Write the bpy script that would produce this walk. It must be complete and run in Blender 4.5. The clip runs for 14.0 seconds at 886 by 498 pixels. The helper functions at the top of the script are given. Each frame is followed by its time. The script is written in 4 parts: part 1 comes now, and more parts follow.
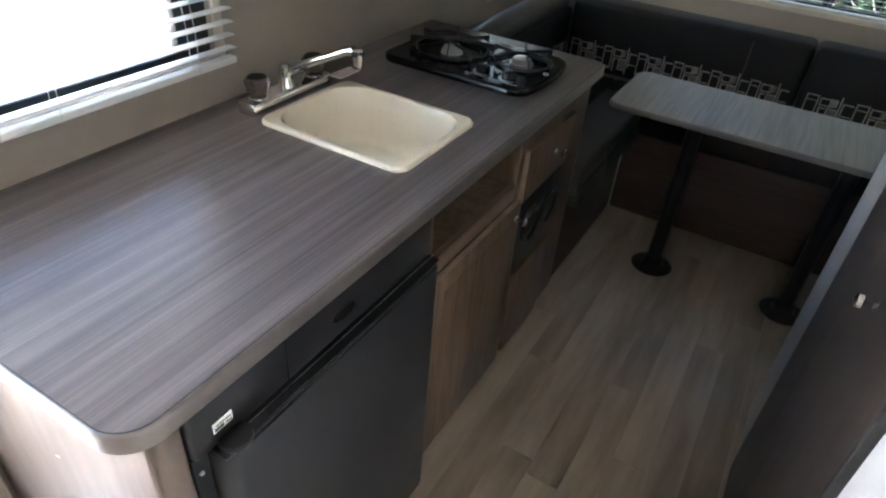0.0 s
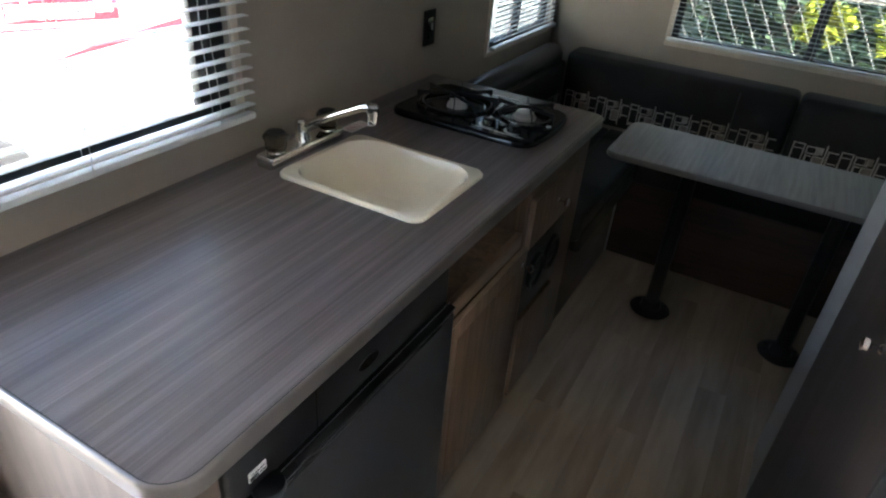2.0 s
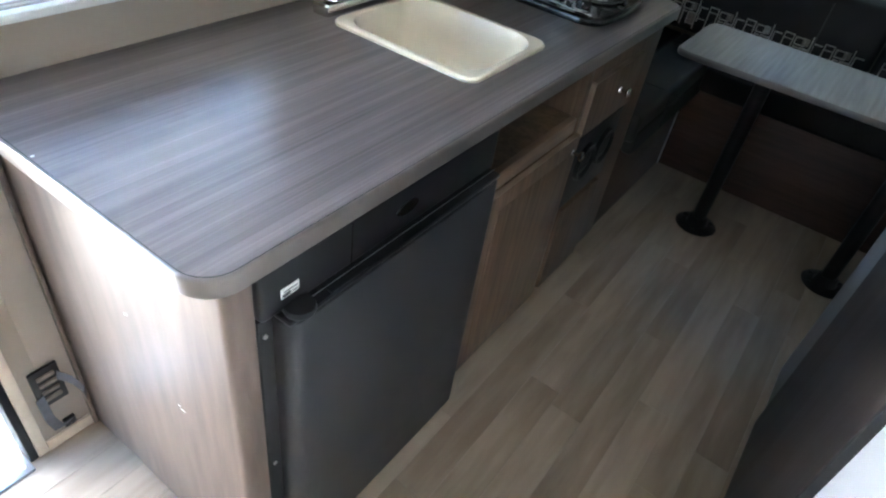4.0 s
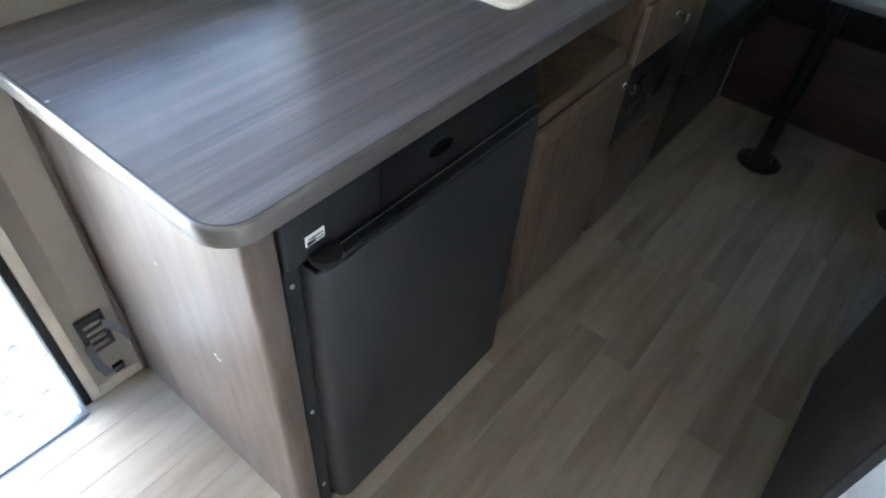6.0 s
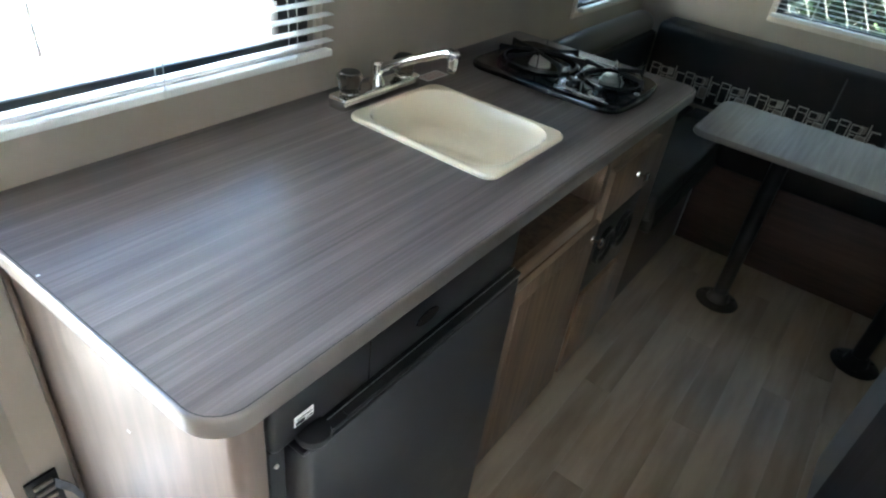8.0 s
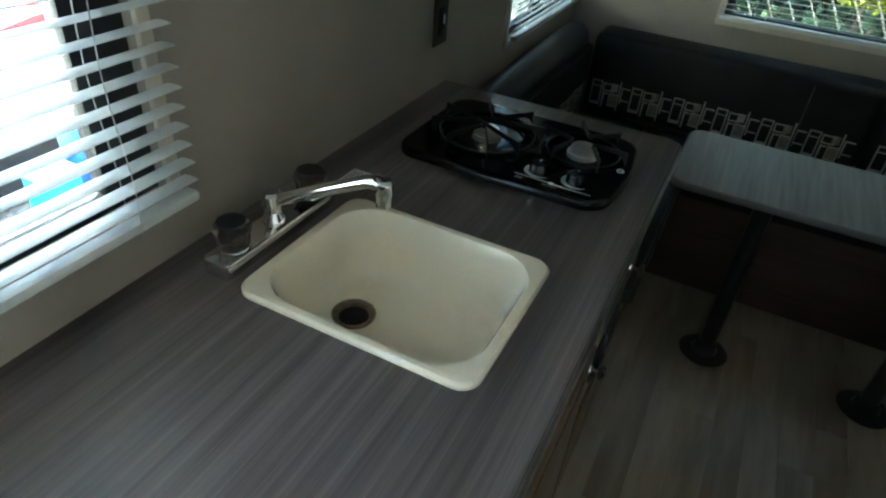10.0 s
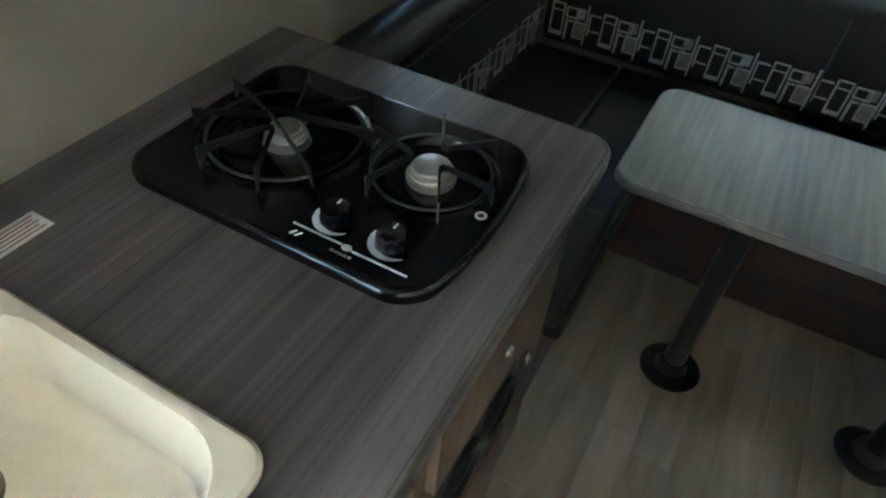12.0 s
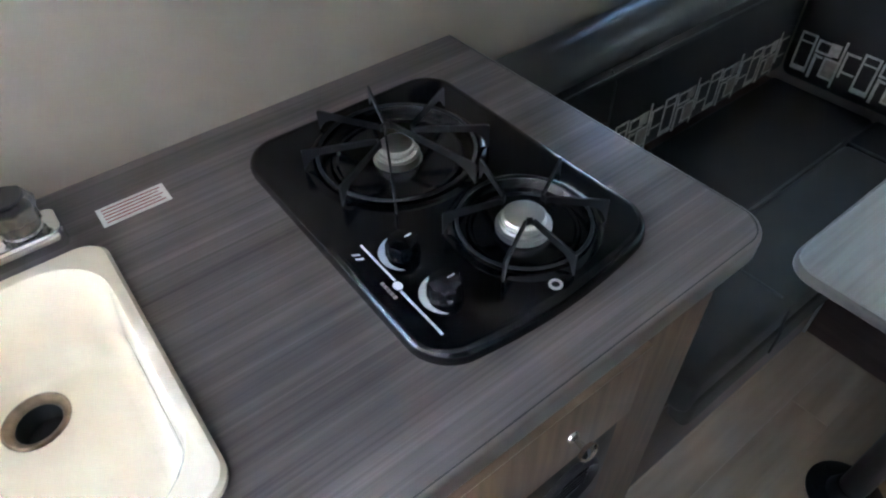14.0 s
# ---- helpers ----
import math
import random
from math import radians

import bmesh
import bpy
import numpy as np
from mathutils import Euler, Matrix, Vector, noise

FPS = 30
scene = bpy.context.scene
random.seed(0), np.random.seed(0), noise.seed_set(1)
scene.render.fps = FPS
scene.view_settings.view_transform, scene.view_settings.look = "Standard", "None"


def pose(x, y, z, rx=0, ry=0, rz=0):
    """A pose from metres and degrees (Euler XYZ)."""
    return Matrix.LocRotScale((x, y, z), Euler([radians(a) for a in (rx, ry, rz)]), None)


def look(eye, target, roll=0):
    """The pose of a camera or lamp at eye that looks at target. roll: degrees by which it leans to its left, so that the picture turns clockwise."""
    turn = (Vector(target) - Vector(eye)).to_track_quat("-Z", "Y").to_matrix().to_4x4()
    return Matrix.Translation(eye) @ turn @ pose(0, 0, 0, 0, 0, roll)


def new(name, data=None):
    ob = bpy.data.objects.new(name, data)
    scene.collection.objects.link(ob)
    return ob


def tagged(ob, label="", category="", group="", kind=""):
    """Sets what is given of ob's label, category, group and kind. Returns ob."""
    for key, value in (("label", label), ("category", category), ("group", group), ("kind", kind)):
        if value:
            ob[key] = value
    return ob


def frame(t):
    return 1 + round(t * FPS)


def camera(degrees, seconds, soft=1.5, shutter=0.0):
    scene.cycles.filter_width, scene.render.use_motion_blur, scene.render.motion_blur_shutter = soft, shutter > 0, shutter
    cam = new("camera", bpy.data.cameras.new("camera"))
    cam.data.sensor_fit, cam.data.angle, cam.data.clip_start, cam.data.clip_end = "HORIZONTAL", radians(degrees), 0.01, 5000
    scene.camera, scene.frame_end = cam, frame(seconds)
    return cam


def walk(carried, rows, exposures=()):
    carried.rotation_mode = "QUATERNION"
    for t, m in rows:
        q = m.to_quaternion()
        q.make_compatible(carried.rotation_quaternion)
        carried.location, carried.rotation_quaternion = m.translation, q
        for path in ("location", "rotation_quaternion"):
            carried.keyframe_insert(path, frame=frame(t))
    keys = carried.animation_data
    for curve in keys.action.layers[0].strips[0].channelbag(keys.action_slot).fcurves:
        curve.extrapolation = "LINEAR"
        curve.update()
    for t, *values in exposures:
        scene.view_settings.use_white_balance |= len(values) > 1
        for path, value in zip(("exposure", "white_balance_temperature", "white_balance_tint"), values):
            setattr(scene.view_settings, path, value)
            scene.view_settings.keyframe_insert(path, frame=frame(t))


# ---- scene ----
cam = camera(70.4, 14.0, soft=2.2)
PATH = [
    (0, (1.124, -0.305, 1.545), (0.357, 1.129, 0.38), 4.9),
    (0.5, (1.111, -0.319, 1.655), (0.157, 1.253, 0.868), 0.8),
    (1, (1.09, -0.353, 1.655), (0.112, 1.217, 0.893), 2.1),
    (1.5, (1.094, -0.358, 1.598), (0.225, 1.169, 0.643), 2.9),
    (2, (1.086, -0.359, 1.571), (0.306, 1.156, 0.525), 4.9),
    (2.5, (1.1, -0.374, 1.523), (0.298, 1.062, 0.385), 7.1),
    (3, (1.106, -0.381, 1.48), (0.328, 0.981, 0.238), 7.9),
    (3.5, (1.119, -0.382, 1.479), (0.341, 0.968, 0.225), 7.3),
    (4, (1.114, -0.393, 1.474), (0.334, 0.932, 0.194), 9.6),
    (4.2, (1.107, -0.396, 1.479), (0.33, 0.922, 0.191), 10.7),
    (6.3, (1.106, -0.329, 1.425), (0.281, 0.799, -0.005), 5.1),
    (6.5, (1.102, -0.327, 1.423), (0.286, 0.813, -0.003), 6.5),
    (6.8, (1.105, -0.344, 1.425), (0.278, 0.802, 0.01), 6.4),
    (7, (1.089, -0.353, 1.45), (0.297, 0.932, 0.139), 8.8),
    (7.5, (1.07, -0.369, 1.476), (0.237, 1.03, 0.314), 8.3),
    (7.7, (1.062, -0.367, 1.5), (0.189, 1.018, 0.353), 8.3),
    (9.8, (0.725, 0.12, 1.531), (-0.096, 1.554, 0.403), 4.2),
    (10, (0.69, 0.109, 1.541), (0.022, 1.593, 0.379), 5.1),
    (10.5, (0.678, 0.184, 1.518), (0.31, 1.677, 0.238), 6.3),
    (11, (0.754, 0.445, 1.474), (0.169, 1.838, 0.163), 5.8),
    (11.5, (0.809, 0.652, 1.49), (0.089, 1.999, 0.199), 2.9),
    (12, (0.745, 0.78, 1.456), (0.125, 2.057, 0.047), 4.7),
    (12.5, (0.685, 0.875, 1.482), (0.227, 2.143, 0.005), 5.9),
    (13, (0.718, 0.973, 1.458), (0.055, 2.142, -0.023), 3.6),
    (13.5, (0.813, 1.0, 1.456), (-0.139, 1.996, 0.007), 2.1),
    (14, (0.818, 0.966, 1.458), (-0.313, 1.783, 0.024), -2.4),
]
EXPOSURES = [
    (0, 4.55, 6400, 11), (0.5, 4.4, 6500, 10), (1.0, 3.05, 6450, 9), (1.5, 2.95, 6300, 9), (2.0, 3.85, 6300, 10), (2.5, 4.45, 6450, 12),
    (3.0, 4.75, 6450, 14), (3.5, 4.75, 6350, 12), (4.2, 4.75, 5800, 5), (6.3, 4.2, 5650, 2), (7.0, 4.22, 5650, 2), (7.7, 4.7, 6050, 3), (9.8, 3.42, 6000, -8),
    (10.1, 4.1, 6050, -8), (10.5, 4.62, 6250, -1), (11, 4.68, 6350, 1), (11.5, 4.92, 6300, 2), (12, 5.1, 6200, 0), (12.5, 5.54, 6700, 2), (13, 5.96, 6700, 5), (13.5, 6.24, 6050, 8), (14, 6.05, 5650, 12),
]
walk(cam, [(t, look(eye, target, roll)) for t, eye, target, roll in PATH], EXPOSURES)

# ---- daylight ----
SUN_EL, SUN_AZ = 40, 102
world = bpy.data.worlds.new("daylight")
scene.world = world
world.use_nodes = True
sky = world.node_tree.nodes.new("ShaderNodeTexSky")
sky.sky_type = "NISHITA"
sky.sun_disc = False
sky.sun_elevation, sky.sun_rotation = radians(SUN_EL), radians(SUN_AZ)
background = world.node_tree.nodes["Background"]
background.inputs["Strength"].default_value = 0.15
world.node_tree.links.new(sky.outputs[0], background.inputs[0])
sun = new("sun", bpy.data.lights.new("sun", "SUN"))
sun.data.energy, sun.data.angle, sun.data.color = 5.0, radians(0.5), (1.0, 0.95, 0.88)
to_sun = Vector((math.sin(radians(SUN_AZ)) * math.cos(radians(SUN_EL)), math.cos(radians(SUN_AZ)) * math.cos(radians(SUN_EL)), math.sin(radians(SUN_EL))))
sun.rotation_euler = to_sun.to_track_quat("Z", "Y").to_euler()

# ---- materials ----
def base_material(name, rough=0.5, metal=0.0, coat=0.0):
    m = bpy.data.materials.new(name)
    m.use_nodes = True
    b = m.node_tree.nodes["Principled BSDF"]
    b.inputs["Roughness"].default_value = rough
    b.inputs["Metallic"].default_value = metal
    b.inputs["Coat Weight"].default_value = coat
    return m, m.node_tree.nodes, m.node_tree.links, b


def grain(name, dark, light, stretch, rough=0.45, bump=0.15, fine=60.0, broad=9.0, spread=0.0, coat=0.0):
    """Wood: broad figure and fine grain, both drawn out by the stretch (x, y, z frequencies)."""
    m, n, l, b = base_material(name, rough, 0.0, coat)
    tc = n.new("ShaderNodeTexCoord")
    info = n.new("ShaderNodeObjectInfo")
    shift = n.new("ShaderNodeVectorMath"); shift.operation = "SCALE"
    comb = n.new("ShaderNodeCombineXYZ")
    for i in range(3):
        l.new(info.outputs["Random"], comb.inputs[i])
    l.new(comb.outputs[0], shift.inputs[0]); shift.inputs["Scale"].default_value = 31.0
    add = n.new("ShaderNodeVectorMath"); add.operation = "ADD"
    l.new(tc.outputs["Object"], add.inputs[0]); l.new(shift.outputs[0], add.inputs[1])
    mp = n.new("ShaderNodeMapping"); mp.inputs["Scale"].default_value = stretch
    l.new(add.outputs[0], mp.inputs[0])
    a = n.new("ShaderNodeTexNoise"); a.inputs["Scale"].default_value = broad; a.inputs["Detail"].default_value = 6; a.inputs["Distortion"].default_value = 0.6
    f = n.new("ShaderNodeTexNoise"); f.inputs["Scale"].default_value = fine; f.inputs["Detail"].default_value = 4
    l.new(mp.outputs[0], a.inputs[0]); l.new(mp.outputs[0], f.inputs[0])
    mix = n.new("ShaderNodeMath"); mix.operation = "MULTIPLY_ADD"; mix.inputs[1].default_value = 0.55
    l.new(f.outputs[0], mix.inputs[0])
    half = n.new("ShaderNodeMath"); half.operation = "MULTIPLY"; half.inputs[1].default_value = 0.55
    l.new(a.outputs[0], half.inputs[0]); l.new(half.outputs[0], mix.inputs[2])
    tone = n.new("ShaderNodeMath"); tone.operation = "MULTIPLY_ADD"; tone.inputs[1].default_value = spread; 
    l.new(info.outputs["Random"], tone.inputs[0]); l.new(mix.outputs[0], tone.inputs[2])
    ramp = n.new("ShaderNodeValToRGB")
    ramp.color_ramp.elements[0].position, ramp.color_ramp.elements[0].color = 0.38 + spread * 0.5, (*dark, 1)
    ramp.color_ramp.elements[1].position, ramp.color_ramp.elements[1].color = 0.70 + spread * 0.5, (*light, 1)
    l.new(tone.outputs[0], ramp.inputs[0]); l.new(ramp.outputs[0], b.inputs["Base Color"])
    bp = n.new("ShaderNodeBump"); bp.inputs["Strength"].default_value = bump; bp.inputs["Distance"].default_value = 0.0015
    l.new(f.outputs[0], bp.inputs["Height"]); l.new(bp.outputs[0], b.inputs["Normal"])
    rr = n.new("ShaderNodeMapRange"); rr.inputs["To Min"].default_value = rough - 0.08; rr.inputs["To Max"].default_value = rough + 0.1
    l.new(a.outputs[0], rr.inputs[0]); l.new(rr.outputs[0], b.inputs["Roughness"])
    return m


def laminate(name, dark, middle, light):
    """Printed wood laminate: broad bands, streaks and hair-fine lines, all running along y."""
    m, n, l, b = base_material(name, 0.30)
    tc = n.new("ShaderNodeTexCoord")
    total = None
    fields = []
    for scale, detail, weight in (((6.0, 0.30, 6.0), 3, 0.32), ((34.0, 0.75, 34.0), 5, 0.34), ((150.0, 1.6, 150.0), 3, 0.22), ((480.0, 5.0, 480.0), 2, 0.12)):
        mp = n.new("ShaderNodeMapping"); mp.inputs["Scale"].default_value = scale
        mp.inputs["Location"].default_value = (scale[0] * 0.37, 1.7, 0.0)
        l.new(tc.outputs["Object"], mp.inputs[0])
        t = n.new("ShaderNodeTexNoise"); t.inputs["Scale"].default_value = 1.0; t.inputs["Detail"].default_value = detail; t.inputs["Roughness"].default_value = 0.6
        l.new(mp.outputs[0], t.inputs[0])
        fields.append(t)
        w = n.new("ShaderNodeMath"); w.operation = "MULTIPLY_ADD"; w.inputs[1].default_value = weight; w.inputs[2].default_value = 0.0
        l.new(t.outputs[0], w.inputs[0])
        if total is not None:
            l.new(total.outputs[0], w.inputs[2])
        total = w
    ramp = n.new("ShaderNodeValToRGB")
    e = ramp.color_ramp.elements
    e[0].position, e[0].color = 0.37, (*dark, 1)
    e[1].position, e[1].color = 0.64, (*light, 1)
    mid = e.new(0.50); mid.color = (*middle, 1)
    l.new(total.outputs[0], ramp.inputs[0]); l.new(ramp.outputs[0], b.inputs["Base Color"])
    rr = n.new("ShaderNodeMapRange"); rr.inputs["To Min"].default_value = 0.24; rr.inputs["To Max"].default_value = 0.42
    l.new(fields[1].outputs[0], rr.inputs[0]); l.new(rr.outputs[0], b.inputs["Roughness"])
    bp = n.new("ShaderNodeBump"); bp.inputs["Strength"].default_value = 0.22; bp.inputs["Distance"].default_value = 0.001
    l.new(fields[2].outputs[0], bp.inputs["Height"]); l.new(bp.outputs[0], b.inputs["Normal"])
    return m


def plain(name, colour, rough=0.5, metal=0.0, vary=0.12, scale=14.0, bump=0.05, fine=220.0, coat=0.0):
    """Paint, plastic, vinyl or metal: mottled tone and a fine relief."""
    m, n, l, b = base_material(name, rough, metal, coat)
    tc = n.new("ShaderNodeTexCoord")
    a = n.new("ShaderNodeTexNoise"); a.inputs["Scale"].default_value = scale; a.inputs["Detail"].default_value = 5
    f = n.new("ShaderNodeTexNoise"); f.inputs["Scale"].default_value = fine; f.inputs["Detail"].default_value = 2
    l.new(tc.outputs["Object"], a.inputs[0]); l.new(tc.outputs["Object"], f.inputs[0])
    ramp = n.new("ShaderNodeValToRGB")
    ramp.color_ramp.elements[0].position, ramp.color_ramp.elements[0].color = 0.3, (*[c * (1 - vary) for c in colour], 1)
    ramp.color_ramp.elements[1].position, ramp.color_ramp.elements[1].color = 0.7, (*[min(1, c * (1 + vary)) for c in colour], 1)
    l.new(a.outputs[0], ramp.inputs[0]); l.new(ramp.outputs[0], b.inputs["Base Color"])
    rr = n.new("ShaderNodeMapRange"); rr.inputs["To Min"].default_value = max(0.02, rough - 0.06); rr.inputs["To Max"].default_value = rough + 0.08
    l.new(a.outputs[0], rr.inputs[0]); l.new(rr.outputs[0], b.inputs["Roughness"])
    if bump:
        bp = n.new("ShaderNodeBump"); bp.inputs["Strength"].default_value = bump; bp.inputs["Distance"].default_value = 0.001
        l.new(f.outputs[0], bp.inputs["Height"]); l.new(bp.outputs[0], b.inputs["Normal"])
    return m


def clear(name, tint=(1, 1, 1), rough=0.0):
    m, n, l, b = base_material(name, rough)
    b.inputs["Base Color"].default_value = (*tint, 1)
    b.inputs["Transmission Weight"].default_value = 1.0
    b.inputs["IOR"].default_value = 1.45
    return m


COUNTER = laminate("grey_wood_laminate", (0.062, 0.051, 0.048), (0.150, 0.128, 0.121), (0.27, 0.238, 0.228))
PANEL = grain("weathered_oak_panel", (0.080, 0.055, 0.041), (0.185, 0.138, 0.108), (1.0, 1.0, 0.11), 0.42, 0.05, 34.0, 6.0)
CABINET = grain("brown_oak_cabinet", (0.090, 0.055, 0.034), (0.225, 0.147, 0.094), (1.0, 1.0, 0.08), 0.42, 0.1, 70.0, 11.0)
RAIL_WOOD = grain("brown_oak_rail", (0.090, 0.055, 0.034), (0.225, 0.147, 0.094), (1.0, 0.08, 1.0), 0.42, 0.1, 70.0, 11.0)
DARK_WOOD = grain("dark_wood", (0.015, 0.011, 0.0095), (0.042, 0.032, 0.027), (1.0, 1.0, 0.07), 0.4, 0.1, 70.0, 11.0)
BENCH_WOOD = grain("red_brown_wood", (0.050, 0.030, 0.022), (0.102, 0.063, 0.047), (0.08, 0.08, 1.0), 0.45, 0.1, 60.0, 9.0)
FRONT_WOOD = grain("near_black_wood", (0.010, 0.008, 0.007), (0.028, 0.021, 0.018), (1.0, 1.0, 0.07), 0.45, 0.1, 70.0, 11.0)
PLANK = grain("greige_oak_vinyl", (0.27, 0.207, 0.145), (0.44, 0.352, 0.262), (1.0, 0.13, 1.0), 0.36, 0.06, 26.0, 5.0, 0.20)
TABLE = grain("pale_grey_laminate", (0.20, 0.20, 0.188), (0.33, 0.335, 0.315), (1.0, 0.05, 1.0), 0.44, 0.08, 80.0, 12.0)
WALL = plain("beige_wall_paper", (0.355, 0.305, 0.248), 0.62, 0, 0.06, 6.0, 0.18, 300.0)
CEILING = plain("white_ceiling_vinyl", (0.72, 0.70, 0.66), 0.6, 0, 0.04, 5.0, 0.1)
WHITE_PANEL = plain("pale_grey_panel", (0.60, 0.60, 0.60), 0.35, 0, 0.05, 5.0, 0.04)
SIDE_PANEL = plain("grey_smooth_panel", (0.36, 0.37, 0.385), 0.35, 0, 0.05, 5.0, 0.04)
ROLL = plain("glossy_charcoal_leatherette", (0.028, 0.029, 0.027), 0.34, 0, 0.2, 8.0, 0.35, 420.0)
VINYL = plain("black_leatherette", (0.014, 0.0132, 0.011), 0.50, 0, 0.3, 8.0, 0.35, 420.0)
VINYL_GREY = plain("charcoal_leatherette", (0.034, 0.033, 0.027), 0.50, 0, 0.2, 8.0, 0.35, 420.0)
for leather in (VINYL, VINYL_GREY):
    leather.node_tree.nodes["Principled BSDF"].inputs["Specular IOR Level"].default_value = 0.28
THREAD = plain("dark_thread", (0.045, 0.045, 0.043), 0.7)
CREAM = plain("cream_woven_yarn", (0.42, 0.395, 0.345), 0.85, 0, 0.25, 60.0, 0.5, 600.0)
TAUPE = plain("taupe_woven_yarn", (0.24, 0.215, 0.18), 0.85, 0, 0.25, 60.0, 0.5, 600.0)
BLACK = plain("black_plastic", (0.010, 0.010, 0.011), 0.32, 0, 0.2, 20.0, 0.12)
BLACK_DOOR = plain("textured_black_door", (0.028, 0.028, 0.029), 0.42, 0, 0.15, 12.0, 0.35, 500.0)
ENAMEL = plain("black_enamel", (0.005, 0.005, 0.006), 0.14, 0, 0.2, 12.0, 0.01, 40.0, 0.0)
KNOB = plain("black_knob_plastic", (0.011, 0.011, 0.013), 0.22, 0, 0.2, 20.0, 0.05)
IRON = plain("black_wire_grate", (0.004, 0.004, 0.004), 0.42, 0, 0.3, 30.0, 0.2)
RUBBER = plain("black_rubber", (0.014, 0.014, 0.014), 0.7, 0, 0.2)
CHROME = plain("chrome", (0.80, 0.80, 0.80), 0.10, 1.0, 0.04, 30.0, 0.0)
STEEL = plain("brushed_steel", (0.76, 0.74, 0.70), 0.30, 1.0, 0.04, 30.0, 0.1, 400.0)
BRONZE = plain("stained_drain_metal", (0.26, 0.19, 0.13), 0.35, 0.8, 0.3, 60.0, 0.1)
MICRO_GREY = plain("dark_grey_plastic", (0.055, 0.058, 0.055), 0.4, 0, 0.08, 8.0, 0.05)
STRAP = plain("grey_webbing", (0.10, 0.105, 0.12), 0.7, 0, 0.2, 60.0, 0.4, 500.0)
HOOD = plain("grey_hood_paint", (0.036, 0.040, 0.038), 0.38, 0, 0.08, 8.0, 0.05)
TABLE_EDGE = plain("grey_edge_band", (0.15, 0.14, 0.13), 0.35, 0, 0.06, 20.0, 0.0)
BAND = grain("pale_oak_edge_band", (0.16, 0.11, 0.075), (0.34, 0.25, 0.18), (1.0, 0.2, 0.2), 0.4, 0.05, 60.0, 10.0)
EDGE = plain("metallic_edge_strip", (0.22, 0.197, 0.178), 0.32, 0.6, 0.03, 20.0, 0.0)
ALU = plain("aluminium", (0.62, 0.63, 0.64), 0.34, 1.0, 0.08, 25.0, 0.1)
SINK = plain("cream_plastic", (0.92, 0.835, 0.665), 0.13, 0, 0.03, 6.0, 0.02, 100.0, 0.4)
BEIGE = plain("beige_plastic", (0.60, 0.53, 0.43), 0.45)
WHITE = plain("white_plastic", (0.78, 0.78, 0.75), 0.45, 0, 0.04)
SLAT = plain("white_blind_slat", (0.70, 0.72, 0.70), 0.45, 0, 0.05, 10.0, 0.03)
CORD = plain("white_cord", (0.66, 0.66, 0.62), 0.8)
BROWN_CLOTH = plain("brown_cloth", (0.040, 0.025, 0.022), 0.85, 0, 0.3, 30.0, 0.4, 500.0)
PRINT = plain("pale_print", (0.62, 0.64, 0.66), 0.5)
RED = plain("red_print", (0.30, 0.045, 0.045), 0.5)
ACRYLIC = clear("smoked_clear_acrylic", (0.42, 0.40, 0.36), 0.10)
GLASS = clear("window_glass")


def tinted(name, tint):
    """Thin smoke-tinted safety glass: lets part of the light straight through, with a faint gloss."""
    m = bpy.data.materials.new(name)
    m.use_nodes = True
    n, l = m.node_tree.nodes, m.node_tree.links
    n.remove(n["Principled BSDF"])
    through_glass, gloss, mix = n.new("ShaderNodeBsdfTransparent"), n.new("ShaderNodeBsdfGlossy"), n.new("ShaderNodeMixShader")
    through_glass.inputs["Color"].default_value = (*tint, 1)
    gloss.inputs["Roughness"].default_value = 0.02
    mix.inputs[0].default_value = 0.04
    l.new(through_glass.outputs[0], mix.inputs[1]); l.new(gloss.outputs[0], mix.inputs[2])
    l.new(mix.outputs[0], n["Material Output"].inputs["Surface"])
    return m


SMOKED = tinted("smoke_tinted_glass", (0.64, 0.65, 0.62))
SIDING = plain("white_trailer_siding", (0.80, 0.80, 0.80), 0.4, 0, 0.03)
# Grey is darkened to dim the made-up camper and the light it bounces.
DIMMED_SIDING = plain("dimmed_camper_siding", (0.20, 0.215, 0.235), 0.5, 0, 0.08)
RED_SIDING = plain("red_trailer_graphic", (0.38, 0.010, 0.016), 0.4, 0, 0.05)
GREY_SIDING = plain("grey_trailer_graphic", (0.33, 0.35, 0.38), 0.4, 0, 0.08)
BLUE = plain("blue_plastic", (0.04, 0.16, 0.50), 0.4)
TEAL = plain("teal_plastic", (0.05, 0.42, 0.40), 0.4)
GALVANISED = plain("galvanised_wire", (0.66, 0.67, 0.68), 0.35, 0.4, 0.1)
GRAVEL = plain("pale_gravel", (0.44, 0.41, 0.37), 0.9, 0, 0.55, 34.0, 1.0, 60.0)
STONE = plain("gravel_stone", (0.40, 0.37, 0.33), 0.85, 0, 0.3, 40.0, 0.3)
ASPHALT = plain("worn_asphalt", (0.16, 0.165, 0.17), 0.85, 0, 0.3, 20.0, 0.5)
LEAF = plain("green_leaf", (0.055, 0.092, 0.045), 0.85, 0, 0.5, 3.0, 0.1)
LEAF_YELLOW = plain("yellow_green_leaf", (0.36, 0.40, 0.03), 0.55, 0, 0.3, 6.0, 0.1)
BARK = plain("bark", (0.10, 0.075, 0.055), 0.9, 0, 0.3, 20.0, 0.6)


